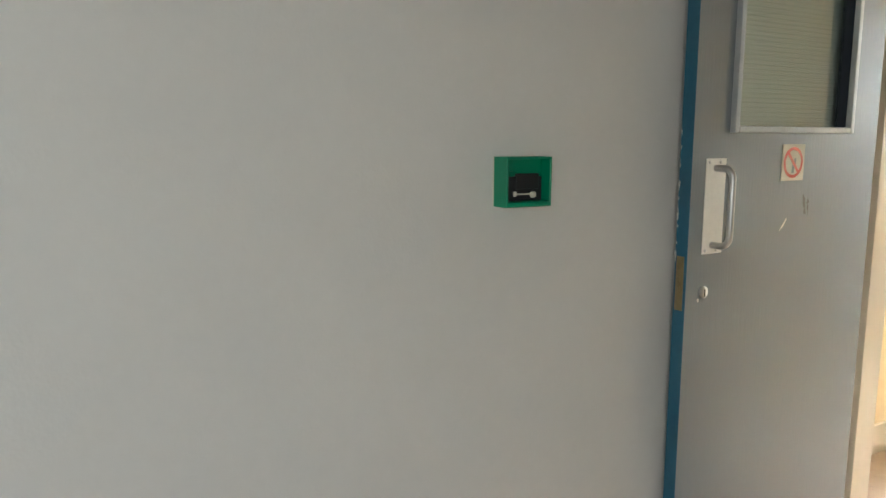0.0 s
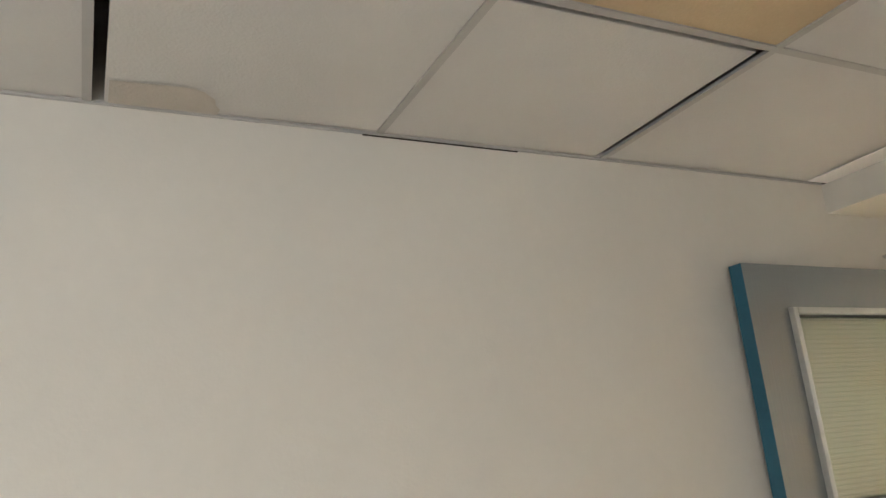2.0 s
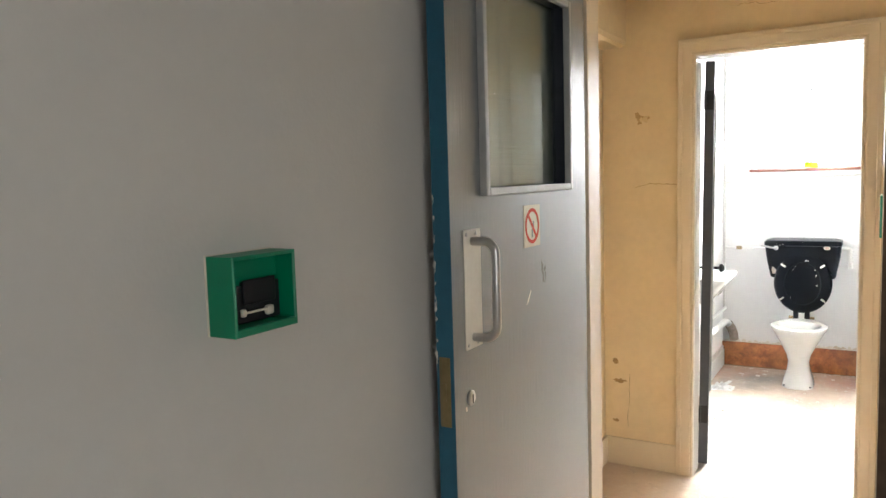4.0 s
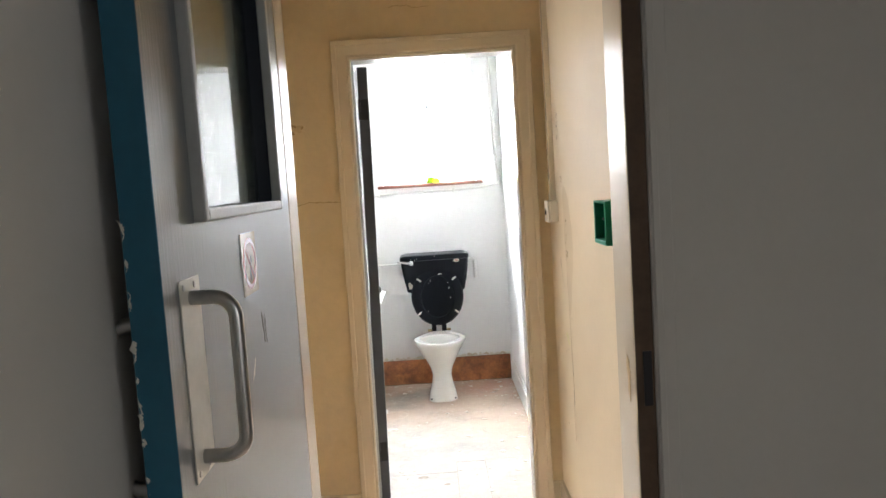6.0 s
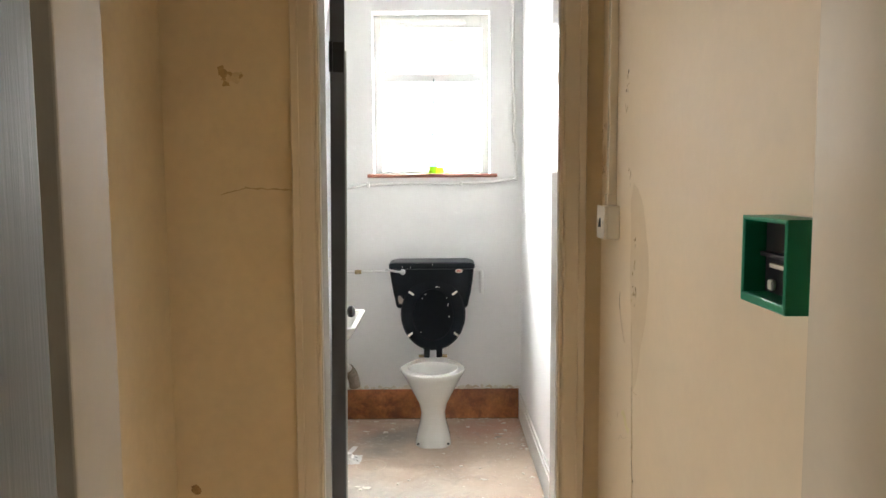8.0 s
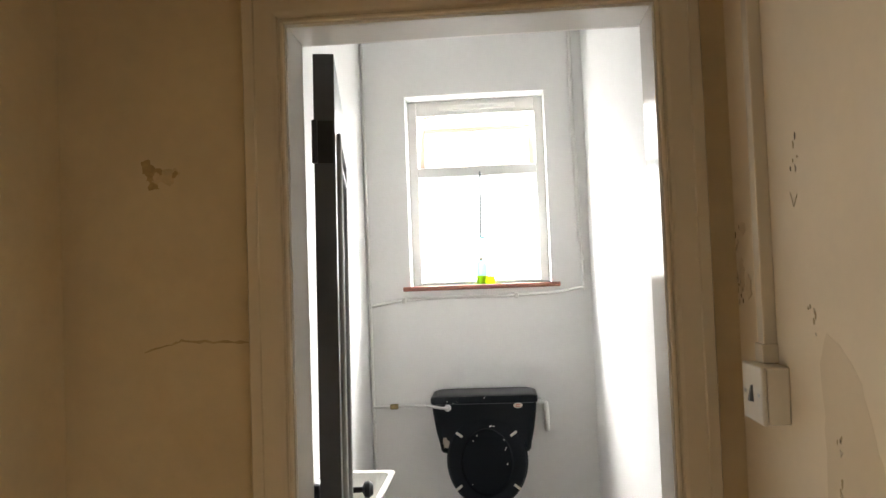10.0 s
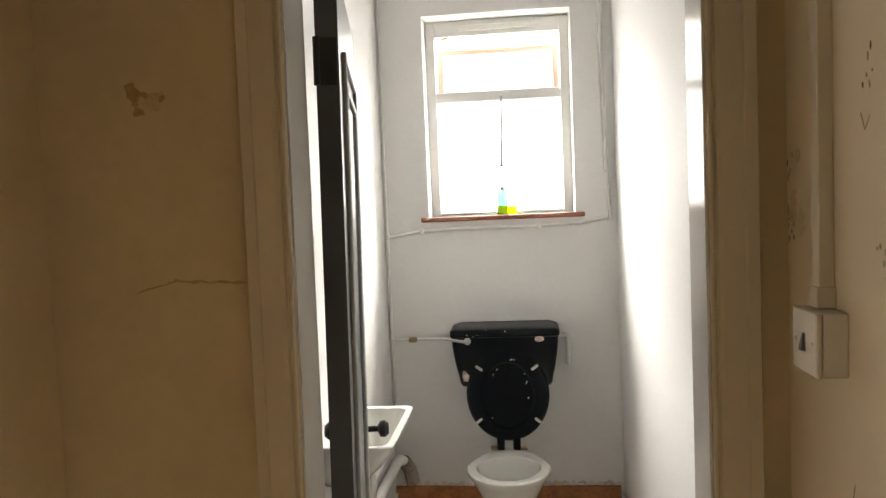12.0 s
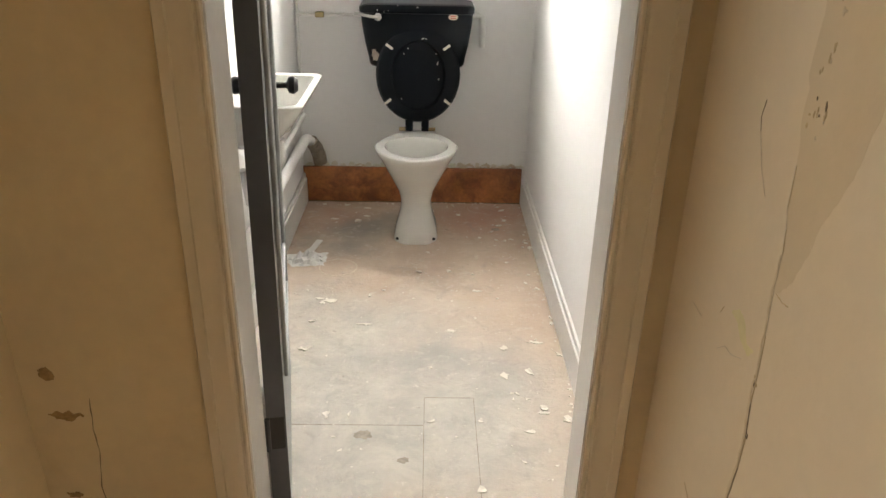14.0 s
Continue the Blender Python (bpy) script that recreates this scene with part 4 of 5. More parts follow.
        bm = tube([(sx * 0.03, 0.178, 0.440), (sx * 0.082, 0.178, 0.440)], 0.009, 12)
        part("hinge_pin", bm, M_BRASS, t, "corroded hinge pin", True)
    # white paint specks on the seat
    rng = random.Random(7)
    for k in range(8):
        a, r = rng.uniform(0, 6.28), rng.uniform(0.6, 0.95)
        w, h = rng.uniform(0.001, 0.0025), rng.uniform(0.002, 0.009)
        bm = boxes((-w, w, -0.0165, -0.0155, -h, h))
        bmesh.ops.transform(bm, matrix=lean @ Matrix.Translation((0.15 * r * math.cos(a), 0.003, 0.237 + 0.19 * r * math.sin(a))) @ Matrix.Rotation(rng.uniform(0, 3), 4, "Y"), verts=bm.verts)
        part("paint_speck", bm, M_FLAKE, seat)


toilet()


def cistern():
    t = thing("cistern", pose(0.186, 3.76, 0.73), "black plastic low-level cistern fixed to the white wall", "cistern")

    def rr(hx, hy0, hy1, z, r=0.03, bow=0.0):
        pts = []
        for (sx, yy, a0) in ((1, hy1, 0), (-1, hy1, 90), (-1, hy0, 180), (1, hy0, 270)):
            for k in range(6):
                a = radians(a0 + 90 * k / 5)
                x = sx * (hx - r) + r * math.cos(a)
                y = (yy - r if yy > 0 else yy + r) + r * math.sin(a)
                pts.append((x, y, z + bow * (1 - (x / hx) ** 2)))
        return pts
    body = [rr(0.190, -0.072, 0.098, -0.022), rr(0.202, -0.082, 0.098, -0.018), rr(0.209, -0.088, 0.098, -0.006), rr(0.214, -0.098, 0.098, 0.03), rr(0.224, -0.108, 0.098, 0.075), rr(0.233, -0.117, 0.098, 0.135), rr(0.238, -0.121, 0.098, 0.175), rr(0.241, -0.122, 0.098, 0.212)]
    part("tank", loft(body), M_NAVY, t, "", True)
    lid = [rr(0.240, -0.122, 0.098, 0.212), rr(0.246, -0.127, 0.099, 0.215), rr(0.246, -0.127, 0.099, 0.238, 0.03, 0.018), rr(0.243, -0.124, 0.098, 0.243, 0.03, 0.019), rr(0.232, -0.112, 0.094, 0.247, 0.03, 0.019)]
    part("lid", loft(lid), M_NAVY, t, "dusty black cistern lid", True)
    bm = turned([(0.016, 0), (0.016, 0.008), (0.010, 0.014)], 18)
    bmesh.ops.transform(bm, matrix=Matrix.Translation((-0.166, -0.121, 0.198)) @ Matrix.Rotation(radians(90), 4, "X"), verts=bm.verts)
    part("lever_boss", bm, M_STEEL, t, "chrome boss", True)
    part("lever", tube([(-0.166, -0.138, 0.198), (-0.20, -0.146, 0.203), (-0.245, -0.146, 0.212), (-0.262, -0.144, 0.214)], 0.0065, 10), M_STEEL, t, "chrome flush lever", True)
    patch("grime", t, (-0.176, -0.101, 0.030), (1, 0, 0), (0, 0, 1), [(-0.016, 0.026), (0.006, 0.022), (0.014, -0.004), (0.004, -0.020), (-0.012, -0.012)], M_DIRTY, 0.006, 0.2, 71)
    oval = [[(0.155 + r * 0.021 * math.cos(k * math.pi / 12), y, 0.202 + r * 0.012 * math.sin(k * math.pi / 12)) for k in range(24)] for r, y in ((1, -0.1205), (1, -0.1240), (0.93, -0.1248))]
    badge = part("badge", loft(oval), M_SIGN, t, "small pale oval badge", True)
    for z in (-0.004, 0.004):
        part("print_bar", boxes((0.145, 0.165, -0.1254, -0.1246, 0.202 + z - 0.0015, 0.202 + z + 0.0015)), M_RED, badge)
    rng = random.Random(19)
    for k in range(5):
        x, z, w, h = rng.uniform(-0.20, 0.10), rng.uniform(0.205, 0.235), rng.uniform(0.001, 0.004), rng.uniform(0.001, 0.003)
        part("paint_speck", boxes((x - w, x + w, -0.1275, -0.1265, z + 0.012 - h, z + 0.012 + h)), M_FLAKE, t)


cistern()


def basin():
    t = thing("basin", pose(WC_X0, 2.65, 0.85), "small white ceramic wall basin fixed to the side wall", "basin")

    def rrect(x0, x1, y0, y1, z, r):
        pts = []
        for cx, cy, a0 in ((x1 - r, y1 - r, 0), (x0 + r, y1 - r, 90), (x0 + r, y0 + r, 180), (x1 - r, y0 + r, 270)):
            for k in range(7):
                a = radians(a0 + 90 * k / 6)
                pts.append((cx + r * math.cos(a), cy + r * math.sin(a), z))
        return pts
    rings = [rrect(0.0, 0.13, -0.10, 0.10, -0.165, 0.04), rrect(0.0, 0.165, -0.15, 0.15, -0.13, 0.05), rrect(0.0, 0.225, -0.198, 0.198, -0.06, 0.05), rrect(0.0, 0.252, -0.222, 0.222, -0.02, 0.035), rrect(0.0, 0.257, -0.226, 0.226, -0.004, 0.025),
             rrect(0.002, 0.254, -0.223, 0.223, 0.0, 0.024), rrect(0.075, 0.236, -0.202, 0.202, -0.003, 0.03), rrect(0.082, 0.226, -0.190, 0.190, -0.035, 0.04), rrect(0.10, 0.19, -0.11, 0.11, -0.115, 0.045)]
    part("bowl", loft(rings), M_CERAMIC, t, "", True)
    part("waste", tube([(0.14, 0, -0.16), (0.14, 0.0, -0.24), (0.10, 0.03, -0.30), (0.06, 0.05, -0.36), (0.045, 0.06, -0.45)], 0.018, 12), M_WHITE_GLOSS, t, "white waste outlet", True)


basin()


# ---- pipes and cables in the WC ----
def pipe(name, points, r, mat, label, clips=()):
    t = thing(name, pose(*points[0]), label, "pipe")
    o = Vector(points[0])
    part("run", tube([Vector(p) - o for p in points], r, 10), mat, t, "", True)
    for c in clips:
        c = Vector(c) - o
        part("clip", boxes((c.x - 0.010, c.x + 0.010, c.y - 0.012, c.y + 0.012, c.z - 0.014, c.z + 0.014, 0.004)), M_WHITE_GLOSS, t)
    return t


yb = WC_BACK - 0.009
pipe("pipe", [(-0.362, yb, 1.393), (-0.20, yb, 1.420), (0.05, yb, 1.428), (0.32, yb, 1.425), (0.55, yb, 1.433), (0.692, yb, 1.455)], 0.008, M_WHITE_GLOSS, "white painted small-bore pipe sagging across the wall", [(-0.19, yb, 1.42), (0.36, yb, 1.426)])
pipe("pipe", [(0.665, yb, TOP), (0.665, yb, 2.2), (0.672, yb, 1.9), (0.675, yb, 1.68)], 0.011, M_WHITE_GLOSS, "white painted conduit dropping beside the window", [(0.665, yb, 2.2), (0.675, yb, 1.68)])
pipe("pipe", [(0.682, yb, 1.67), (0.686, yb, 1.55), (0.692, yb, 1.445)], 0.008, M_WHITE_GLOSS, "white painted pipe drop beside the window", [(0.684, yb, 1.60), (0.690, yb, 1.455)])
pipe("pipe", [(-0.360, yb, 1.40), (-0.360, yb, 0.9), (-0.360, yb, 0.42)], 0.008, M_WHITE_GLOSS, "white painted pipe running down the corner", [(-0.360, yb, 1.40)])
pipe("pipe", [(-0.360, WC_BACK, TOP), (-0.360, yb, 2.6), (-0.360, yb, 2.0), (-0.360, yb, 1.41)], 0.006, M_WHITE_GLOSS, "thin white cable running up the corner")
feed = pipe("pipe", [(-0.36, yb - 0.006, 0.903), (-0.20, yb - 0.012, 0.906), (-0.09, yb - 0.03, 0.908), (-0.052, 3.80, 0.909)], 0.0065, M_WHITE_GLOSS, "white painted water feed to the cistern")
part("valve", boxes((0.085, 0.125, -0.020, 0.006, -0.010, 0.014, 0.004)), M_BRASS, feed, "small brass stop valve")
pipe("pipe", [(0.415, 3.80, 0.914), (0.46, yb - 0.02, 0.914), (0.476, yb - 0.02, 0.908), (0.480, yb - 0.02, 0.85), (0.480, yb - 0.02, 0.775)], 0.0135, M_WHITE_GLOSS, "white overflow pipe turned down beside the cistern")
pipe("pipe", [(-0.345, 2.60, 0.60), (-0.345, 2.64, 0.47), (-0.345, 2.70, 0.455), (-0.345, 3.2, 0.453), (-0.345, 3.80, 0.45)], 0.012, M_WHITE_GLOSS, "thin white painted pipe below the basin")
pipe("pipe", [(-0.332, 2.0, 0.385), (-0.332, 2.8, 0.372), (-0.332, 3.70, 0.360), (-0.327, 3.75, 0.350), (-0.315, 3.79, 0.325)], 0.024, M_WHITE_GLOSS, "white painted waste pipe running along the wall")
pipe("pipe", [(-0.318, 3.785, 0.330), (-0.300, 3.815, 0.290), (-0.290, 3.83, 0.250), (-0.286, 3.84, 0.205)], 0.033, M_DIRTY, "dirty mortar-caked pipe elbow in the corner")


def pull_cord():
    t = thing("pull_cord", pose(0.203, 3.955, 2.05), "thin grey pull cord with a teal toggle before the window", "pull cord")
    part("cord", tube([(0, 0.02, 0), (0.001, 0, -0.01), (-0.003, 0, -0.17), (-0.008, 0, -0.325)], 0.0052, 8), M_CORD, t, "", True)
    part("toggle", tube([(-0.028, 0, -0.322), (-0.008, 0, -0.330), (0.006, 0, -0.334), (0.010, 0, -0.326)], 0.0055, 8), M_TEAL, t, "teal plastic toggle", True)


pull_cord()


def bottle():
    t = thing("bottle", pose(0.196, 3.915, NZ0), "pale blue plastic bottle with yellow-green liquid on the sill", "bottle")
    part("body", turned([(0.024, 0.0), (0.027, 0.004), (0.027, 0.02), (0.0262, 0.045), (0.0262, 0.068), (0.027, 0.098), (0.020, 0.112), (0.012, 0.118)]), M_BOTTLE, t, "", True)
    part("liquid", turned([(0.0268, 0.003), (0.0276, 0.006), (0.0276, 0.040), (0.0268, 0.042)]), M_YELLOW, t, "yellow-green lower half", True)
    part("cap", turned([(0.013, 0.118), (0.013, 0.132), (0.011, 0.134)], 16), M_SIGN, t, "", True)
    b = thing("soap_block", pose(0.238, 3.905, NZ0), "small yellow-green plastic block on the sill", "soap")
    part("block", boxes((-0.022, 0.022, -0.016, 0.016, 0, 0.040, 0.004)), M_YELLOW, b)


bottle()


# ---- lobby electrics ----
def light_switch():
    t = thing("light_switch", pose(LOB_X1, 1.397, 1.339), "ivory surface-mounted rocker switch on the lobby wall", "switch")
    part("box", boxes((-0.034, 0, -0.043, 0.043, -0.043, 0.043, 0.003)), M_SWITCH, t)
    plate = part("plate", boxes((-0.042, -0.034, -0.044, 0.044, -0.044, 0.044, 0.003)), M_SWITCH, t)
    bm = loft([[(-0.042, -0.006, -0.013), (-0.042, 0.006, -0.013), (-0.042, 0.003, 0.012), (-0.042, -0.003, 0.012)], [(-0.048, -0.005, -0.012), (-0.048, 0.005, -0.012), (-0.044, 0.002, 0.011), (-0.044, -0.002, 0.011)]])
    part("rocker", bm, M_DARKPRINT, plate, "small dark wedge rocker")
    for y in (-0.030, 0.030):
        part("screw", boxes((-0.0432, -0.0418, y - 0.003, y + 0.003, -0.003, 0.003)), M_STEEL, plate)
    c = thing("cable_trunking", pose(LOB_X1, 1.410, 1.383), "cream painted cable trunking rising from the switch", "trunking")
    part("cover", boxes((-0.021, 0, -0.013, 0.013, 0, TOP - 1.383, 0.002)), M_CREAM_GLOSS, c)
    part("collar", boxes((-0.025, 0, -0.017, 0.017, 0.0, 0.03, 0.002)), M_CREAM_GLOSS, c)


light_switch()

# ---- wear on the lobby walls ----
UN, VN = (1, 0, 0), (0, 0, 1)


def chip_n(x, z, pts, mat, seed, lift=0.0012):
    patch("plaster_flake", wall_lobby_north, (x, WC_Y0, z), UN, VN, pts, mat, lift, 0.16, seed)


def chip_e(y, z, pts, mat, seed, re=0.12):
    patch("plaster_flake", wall_lobby_east, (LOB_X1, y, z), (0, -1, 0), (0, 0, 1), pts, mat, 0.0012, re, seed)


def crack(parent, pts, origin, u, width, mat, seed, lift=0.0008):
    """A thin uneven line along points given in the surface's own two axes."""
    rng = random.Random(seed)
    u, o = Vector(u), Vector(origin)
    v = Vector((0, 0, 1))
    n = u.cross(v).normalized()
    fine = []
    for (a, b) in zip(pts, pts[1:]):
        for k in range(5):
            t = k / 5
            fine.append((a[0] + (b[0] - a[0]) * t + rng.uniform(-0.5, 0.5) * width, a[1] + (b[1] - a[1]) * t + rng.uniform(-0.5, 0.5) * width))
    fine.append(pts[-1])
    bm = bmesh.new()
    rows = []
    for k, p in enumerate(fine):
        q, r = fine[max(0, k - 1)], fine[min(len(fine) - 1, k + 1)]
        d = Vector((r[0] - q[0], r[1] - q[1])).normalized()
        w = width * rng.uniform(0.25, 1.0) * (0.3 if k in (0, len(fine) - 1) else 1)
        rows.append([bm.verts.new(o + u * (p[0] + sx * d.y * w) + v * (p[1] - sx * d.x * w) + n * h) for sx, h in ((-1, -0.001), (-0.7, lift), (0.7, lift), (1, -0.001))])
    for a, b in zip(rows, rows[1:]):
        for k in range(3):
            bm.faces.new((a[k], a[k + 1], b[k + 1], b[k]))
    bmesh.ops.recalc_face_normals(bm, faces=bm.faces[:])
    return part("crack", bm, mat, parent)


def crack_n(pts, width, seed, mat=None):
    crack(wall_lobby_north, pts, (0, WC_Y0, 0), (1, 0, 0), width, mat or M_CRACK, seed)


def crack_e(pts, width, seed, mat=None):
    crack(wall_lobby_east, [(-y, z) for y, z in pts], (LOB_X1, 0, 0), (0, -1, 0), width, mat or M_CRACK, seed)


# north wall: flaked patches and hairlines
chip_n(-0.385, 1.757, [(0.013, 0.0), (0.033, 0.003), (0.057, 0.003), (0.067, -0.007), (0.057, -0.015), (0.047, -0.030), (0.030, -0.023), (0.013, -0.032), (0.008, -0.017)], M_RAWPLASTER, 3)
chip_n(-0.385, 1.7571, [(-0.008, 0.020), (0.007, 0.021), (0.013, 0.007), (0.032, 0.0), (0.030, -0.010), (0.017, -0.003), (0.012, -0.020), (0.023, -0.028), (0.023, -0.033), (0.007, -0.037), (0.003, -0.017), (-0.005, -0.003)], M_STAIN, 4, 0.0016)
chip_n(-0.385, 1.757, [(0.050, -0.013), (0.058, -0.002), (0.064, -0.006), (0.053, -0.016)], M_STAIN, 6, 0.0017)
crack_n([(-0.397, 1.412), (-0.345, 1.428), (-0.318, 1.434), (-0.248, 1.428), (-0.186, 1.424)], 0.0045, 5, M_SCUFF)
chip_n(-0.500, 0.535, [(-0.016, 0.010), (0.004, 0.016), (0.016, 0.0), (0.010, -0.014), (-0.010, -0.010)], M_CHIP, 6)
chip_n(-0.480, 0.436, [(-0.034, 0.006), (-0.010, 0.012), (0.030, 0.006), (0.038, 0.0), (0.010, -0.010), (-0.020, -0.008)], M_CHIP, 7)
chip_n(-0.498, 0.226, [(-0.018, 0.004), (0.0, 0.010), (0.018, 0.004), (0.010, -0.008), (-0.012, -0.006)], M_CHIP, 8)
crack_n([(-0.425, 0.48), (-0.431, 0.40), (-0.428, 0.343), (-0.440, 0.251), (-0.436, 0.20)], 0.0016, 9)
crack_n([(-0.017, 2.438), (-0.022, 2.415), (-0.026, 2.387)], 0.0018, 10, M_CHIP)
crack_n([(0.206, 2.380), (0.215, 2.34), (0.210, 2.297)], 0.0014, 11, M_CHIP)
crack_n([(0.068, 2.223), (0.100, 2.230), (0.114, 2.226), (0.150, 2.229), (0.167, 2.217), (0.240, 2.219)], 0.0030, 12, M_SCUFF)
# east wall: damp bloom with a tide mark, an uneven crack in the plaster, hairlines
def bloom_e(y, z, outline, mat, seed, lift=0.0002):
    patch("damp_bloom", wall_lobby_east, (LOB_X1, y, z), (0, -1, 0), (0, 0, 1), [(y - a, b - z) for a, b in outline], mat, lift, 0.05, seed)


bloom_e(1.15, 1.2, [(1.246, 1.40), (1.222, 1.446), (1.173, 1.425), (1.135, 1.388), (1.106, 1.331), (1.085, 1.276), (1.077, 1.22), (1.093, 1.15), (1.108, 1.116), (1.127, 1.078), (1.140, 1.054), (1.145, 1.021),
                    (1.167, 0.972), (1.190, 0.944), (1.206, 0.936), (1.207, 0.991), (1.212, 1.025), (1.221, 1.05), (1.223, 1.106), (1.232, 1.146), (1.240, 1.212), (1.240, 1.313)], M_DAMPTAN, 13)
CRACK = [(1.223, 1.106), (1.221, 1.05), (1.212, 1.025), (1.207, 0.991), (1.206, 0.936), (1.201, 0.873), (1.197, 0.822), (1.197, 0.764), (1.189, 0.711), (1.190, 0.656), (1.199, 0.590), (1.200, 0.45)]
crack_e([(y + 0.005, z) for y, z in CRACK[3:]], 0.0046, 15, M_DAMPTAN)
crack_e(CRACK, 0.0012, 14, M_SMUDGE)
for k, (i, j, w, mat) in enumerate(((0, 1, 0.0008, M_SCUFF), (2, 3, 0.0009, M_SCUFF), (5, 7, 0.0009, M_SCUFF), (7, 8, 0.0014, M_CRACK), (8, 9, 0.0010, M_SCUFF), (9, 10, 0.0014, M_CRACK), (10, 11, 0.0009, M_SCUFF))):
    crack_e([(y - 0.0012, z) for y, z in CRACK[i:j + 1]], w, 21 + k, mat)
crack_e([(1.340, 1.159), (1.346, 1.134), (1.339, 1.115)], 0.0008, 16, M_CRACK)
crack_e([(1.339, 1.115), (1.313, 1.069), (1.286, 1.039)], 0.0008, 26, M_SMUDGE)
crack_e([(1.201, 0.939), (1.180, 0.936), (1.162, 0.939)], 0.0014, 31, M_SCUFF)
crack_e([(1.460, 0.780), (1.414, 0.778)], 0.0009, 32, M_SMUDGE)
crack_e([(1.338, 0.841), (1.348, 0.824)], 0.0008, 33, M_SCUFF)
crack_e([(1.336, 0.766), (1.310, 0.787), (1.284, 0.788), (1.249, 0.804)], 0.0010, 34, M_SMUDGE)
crack_e([(1.351, 0.479), (1.325, 0.466)], 0.0012, 35, M_SCUFF)
crack_e([(1.316, 1.639), (1.305, 1.617), (1.291, 1.634)], 0.0010, 18, M_SCUFF)
for k, (y, z, a, b) in enumerate(((1.548, 1.52, 0.014, 0.030), (1.530, 1.60, 0.012, 0.012), (1.552, 1.34, 0.010, 0.016), (1.515, 1.50, 0.014, 0.022))):
    chip_e(y, z, [(-a, -0.2 * b), (-0.5 * a, 0.8 * b), (0.3 * a, b), (a, 0.1 * b), (0.6 * a, -0.8 * b), (-0.3 * a, -b)], M_DAMPTAN, 130 + k, 0.22)
spot = random.Random(21)
for (y, z, n, spread) in ((1.205, 1.175, 9, 0.018), (1.205, 1.24, 6, 0.015), (1.182, 1.175, 3, 0.004), (1.199, 1.30, 5, 0.010), (1.265, 1.46, 6, 0.014), (1.30, 1.70, 6, 0.02), (1.560, 1.50, 16, 0.020), (1.562, 1.58, 6, 0.014), (1.548, 1.33, 4, 0.012), (1.190, 0.71, 7, 0.006), (1.197, 0.80, 6, 0.005)):
    for k in range(n):
        a, b = 0.0008 + 0.0018 * spot.random(), 0.0015 + 0.0045 * spot.random()
        chip_e(min(1.571, y + spot.uniform(-spread, spread)), z + spot.uniform(-1.6, 1.6) * spread, [(-a, 0), (0, b), (a, 0.2 * b), (0.3 * a, -b)], spot.choice((M_CRACK, M_SCUFF, M_SCUFF, M_SMUDGE)), 100 + k, 0.2)
bloom_e(1.27, 0.83, [(1.313, 0.845), (1.289, 0.865), (1.263, 0.856), (1.247, 0.831), (1.221, 0.834), (1.236, 0.816), (1.267, 0.825), (1.286, 0.842)], M_YELSTAIN, 22)
# bare wood showing on the room's latch jamb
patch("paint_loss", bpy.data.objects["door_frame"], (0.65, 0.150, 0.985), (0, -1, 0), (0, 0, 1), [(-0.012, 0.05), (0.008, 0.045), (0.014, 0.01), (0.006, -0.06), (-0.008, -0.04)], M_SCUFF, 0.0012, 0.12, 23)
# joints of the floor hatch
for (x0, x1, y0, y1) in ((0.241, 0.391, 2.229, 2.2315), (0.2395, 0.2415, 1.60, 2.230), (0.391, 0.393, 1.60, 2.230), (-0.36, 0.238, 2.096, 2.098)):
    part("floor_joint", boxes((x0, x1, y0, y1, -0.001, 0.0006)), M_JOINT, floor_slab, "dirty joint of a floor hatch")
for (x, y, r, mat, sd) in ((0.068, 2.053, 0.028, M_JOINT, 31), (0.186, 1.948, 0.018, M_JOINT, 32), (0.56, 3.52, 0.020, M_JOINT, 33)):
    k = 9
    patch("floor_stain", floor_slab, (x, y, 0), (1, 0, 0), (0, 1, 0), [(r * math.cos(6.283 * a / k) * (0.8 + 0.3 * (a % 3) / 2), 0.7 * r * math.sin(6.283 * a / k)) for a in range(k)], mat, 0.0004, 0.2, sd)
ring = [[(-0.125 + r * math.cos(k * math.pi / 24), 3.11 + r * math.sin(k * math.pi / 24), z) for k in range(48)] for r, z in ((0.079, 0.0002), (0.078, 0.0006), (0.075, 0.0006), (0.074, 0.0002))]
part("floor_mark", loft(ring, False, False), M_CHIP_PALE, floor_slab, "faint pale ring left by a can")
for (x, y, a, b, sd) in ((-0.125, 2.83, 0.030, 0.020, 81), (-0.165, 2.845, 0.016, 0.013, 82), (0.02, 2.66, 0.030, 0.007, 83), (0.33, 2.62, 0.018, 0.012, 84), (0.50, 2.35, 0.012, 0.026, 85), (-0.20, 3.62, 0.020, 0.008, 86), (-0.05, 3.66, 0.016, 0.010, 87), (0.44, 2.92, 0.020, 0.009, 88), (0.62, 2.55, 0.026, 0.014, 89), (0.60, 2.16, 0.020, 0.010, 90)):
    patch("plaster_crumb", floor_slab, (x, y, 0), (1, 0, 0), (0, 1, 0), [(-a, -0.2 * b), (-0.4 * a, 0.8 * b), (0.3 * a, 0.5 * b), (a, 0.1 * b), (0.5 * a, -0.9 * b), (-0.3 * a, -0.5 * b)], M_FLAKE, 0.0018, 0.25, sd)
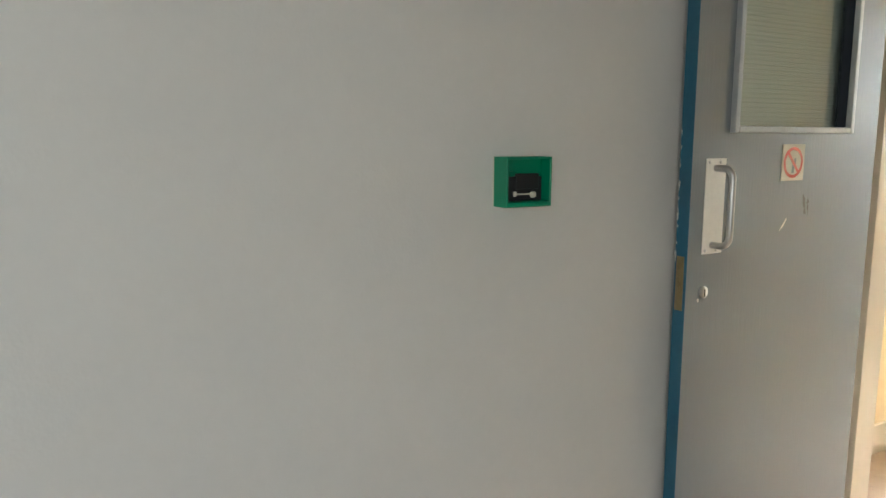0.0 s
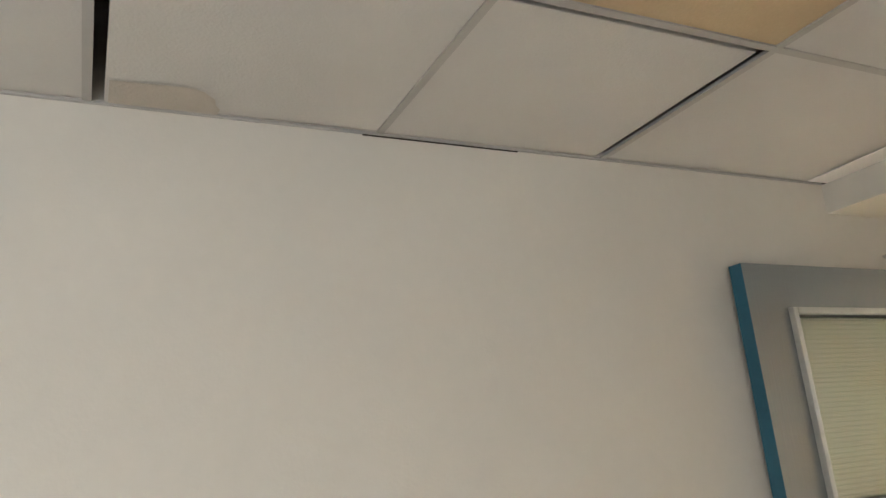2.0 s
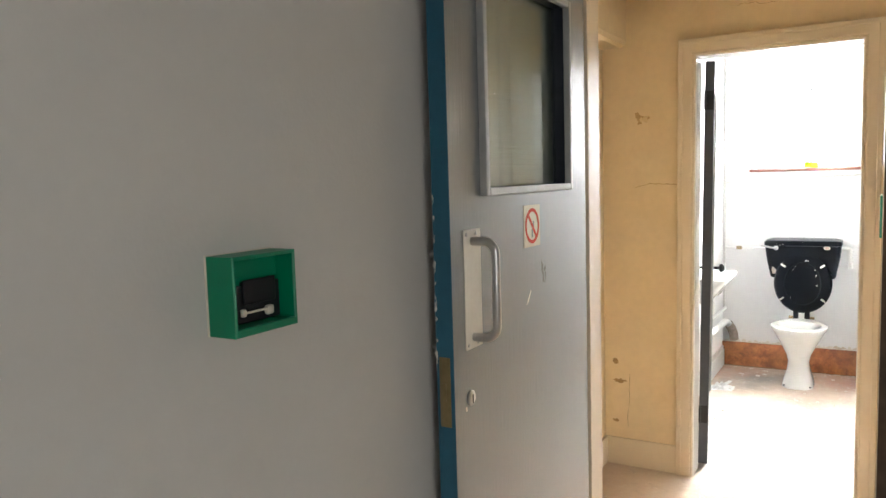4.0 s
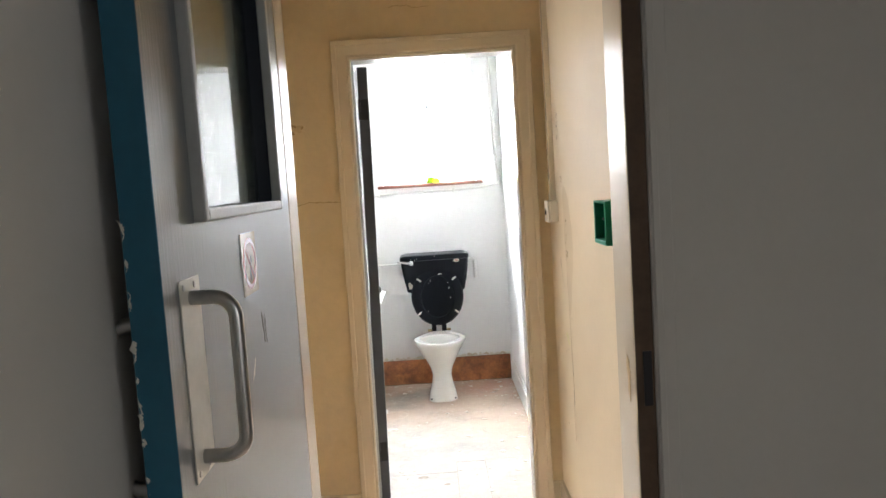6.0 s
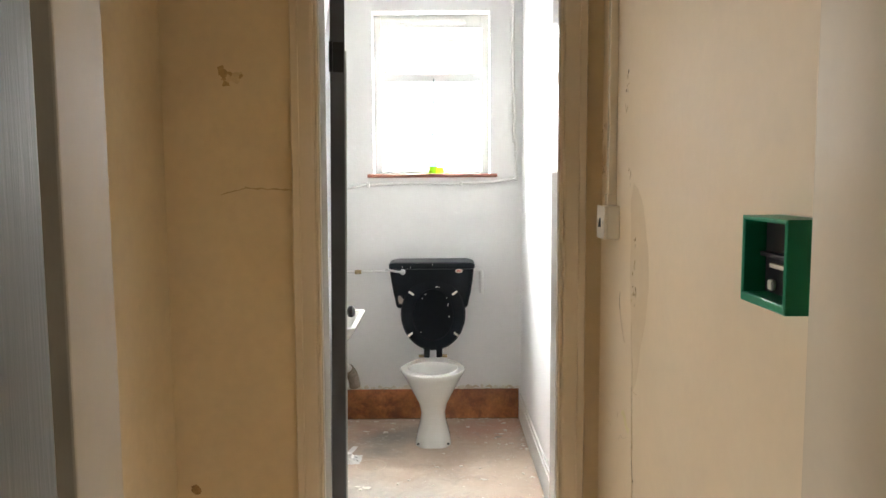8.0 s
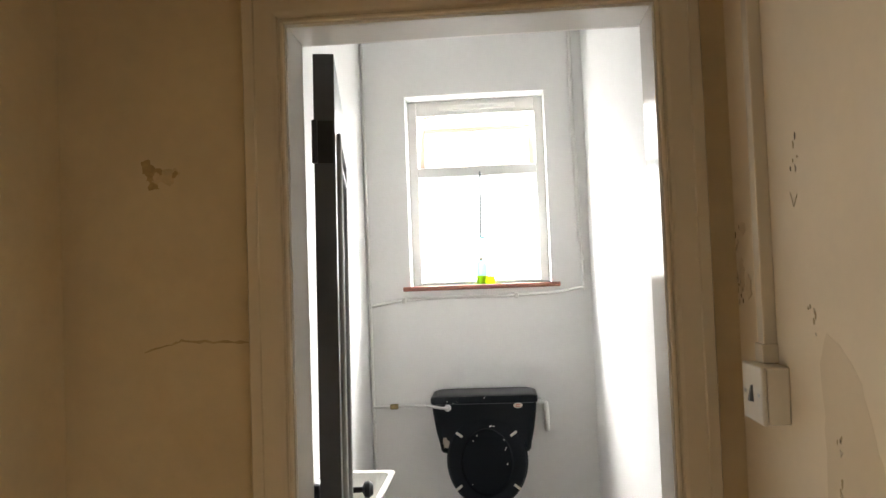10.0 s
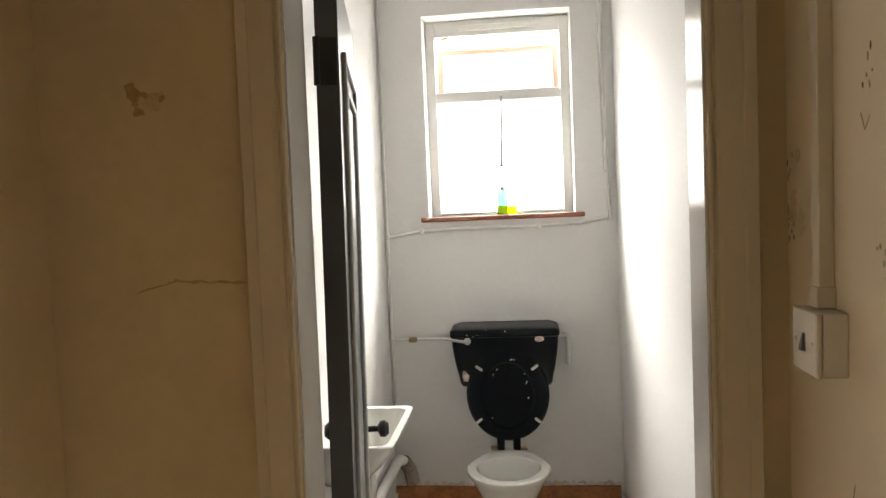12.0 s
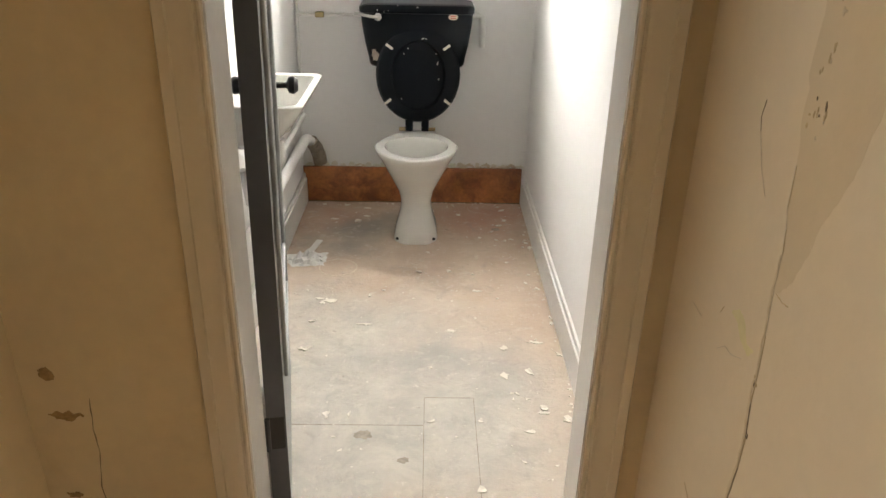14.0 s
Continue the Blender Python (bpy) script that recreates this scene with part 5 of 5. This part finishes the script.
# broken plaster along the top of the brown board
part("floor_joint", boxes((WC_X0 + 0.016, WC_X1 - 0.016, WC_BACK - 0.019, WC_BACK - 0.0145, -0.001, 0.004)), M_CRACK, floor_slab, "dark gap under the brown board")
wall_end = bpy.data.objects["wall_wc_north"]
rag = random.Random(41)
for k in range(26):
    x = WC_X0 + 0.03 + k * (WC_X1 - WC_X0 - 0.06) / 25
    a, b = rag.uniform(0.012, 0.03), rag.uniform(0.004, 0.014)
    patch("plaster_flake", wall_end, (x, WC_BACK, 0.188 + b * 0.6), UN, VN, [(-a, -b), (a, -b), (a * 0.7, b * 0.6), (0, b), (-a * 0.8, b * 0.4)], rag.choice((M_FLAKE, M_CHIP_PALE, M_FLAKE)), 0.003 + 0.008 * rag.random(), 0.2, 50 + k)

# ---- debris on the WC floor ----


def debris():
    rng = random.Random(11)
    bm = bmesh.new()
    spots = []
    for k in range(210):
        x, y = rng.uniform(-0.30, 0.70), rng.uniform(1.75, 3.80)
        if rng.random() < 0.35:
            x = rng.uniform(0.50, 0.70)
        spots.append((x, y, 0.0018 + 0.014 * rng.random() ** 4.0))
    for k in range(70):
        spots.append((rng.uniform(-0.34, 0.68), 3.842 - 0.05 * rng.random() ** 2, 0.002 + 0.006 * rng.random() ** 2))
    for k in range(40):
        spots.append((0.702 - 0.04 * rng.random() ** 2, rng.uniform(1.8, 3.8), 0.002 + 0.009 * rng.random() ** 2))
    for x, y, s in spots:
        if abs(x - 0.19) < 0.13 and 3.3 < y < 3.7:
            continue
        h = rng.uniform(0.0006, 0.0016) + 0.12 * s * rng.random()
        k = rng.randint(6, 10)
        a0, st = rng.uniform(0, 6), rng.uniform(0.4, 2.0)
        ca, sa = math.cos(a0), math.sin(a0)
        base = []
        for i in range(k):
            r = s * rng.choice((0.45, 0.7, 1.0, 1.25)) * rng.uniform(0.8, 1.1)
            p, q = r * st * math.cos(6.283 * i / k), r * math.sin(6.283 * i / k)
            base.append((x + p * ca - q * sa, y + p * sa + q * ca))
        lo = [bm.verts.new((px, py, 0.0005)) for px, py in base]
        hi = [bm.verts.new((px, py, h + rng.uniform(0, 0.25) * s)) for px, py in base]
        top = bm.verts.new((x, y, h))
        for i in range(k):
            j = (i + 1) % k
            bm.faces.new((lo[i], lo[j], hi[j], hi[i]))
            bm.faces.new((hi[i], hi[j], top))
    tagged(solid("paint_flakes", bm, M_FLAKE), "white paint flakes and plaster crumbs scattered over the floor", "debris", kind="stuff")


debris()


def tissue():
    rng = random.Random(5)
    bm = bmesh.new()
    n = 12
    grid = [[None] * (n + 1) for _ in range(n + 1)]
    for i in range(n + 1):
        for j in range(n + 1):
            u, v = i / n - 0.5, j / n - 0.5
            z = 0.004 + 0.050 * (1 - min(1, 2 * math.hypot(u, v))) * rng.uniform(0.3, 1.3)
            grid[i][j] = bm.verts.new((0.16 * u * (1 + 0.3 * v) + rng.uniform(-0.006, 0.006), 0.12 * v + rng.uniform(-0.006, 0.006), max(0.002, z)))
    for i in range(n):
        for j in range(n):
            bm.faces.new((grid[i][j], grid[i + 1][j], grid[i + 1][j + 1], grid[i][j + 1]))
    t = thing("tissue", pose(-0.262, 3.17, 0, 0, 0, 8), "crumpled white tissue lying on the WC floor", "tissue")
    part("crumple", bm, M_PAPER, t)
    bm = boxes((-0.014, 0.014, 0, 0.16, 0.003, 0.008, 0.002))
    bmesh.ops.rotate(bm, cent=(0, 0, 0), matrix=Matrix.Rotation(radians(-20), 3, "Z"), verts=bm.verts)
    bmesh.ops.translate(bm, vec=(0.0, 0.04, 0.0), verts=bm.verts)
    part("strip", bm, M_PAPER, t)


tissue()
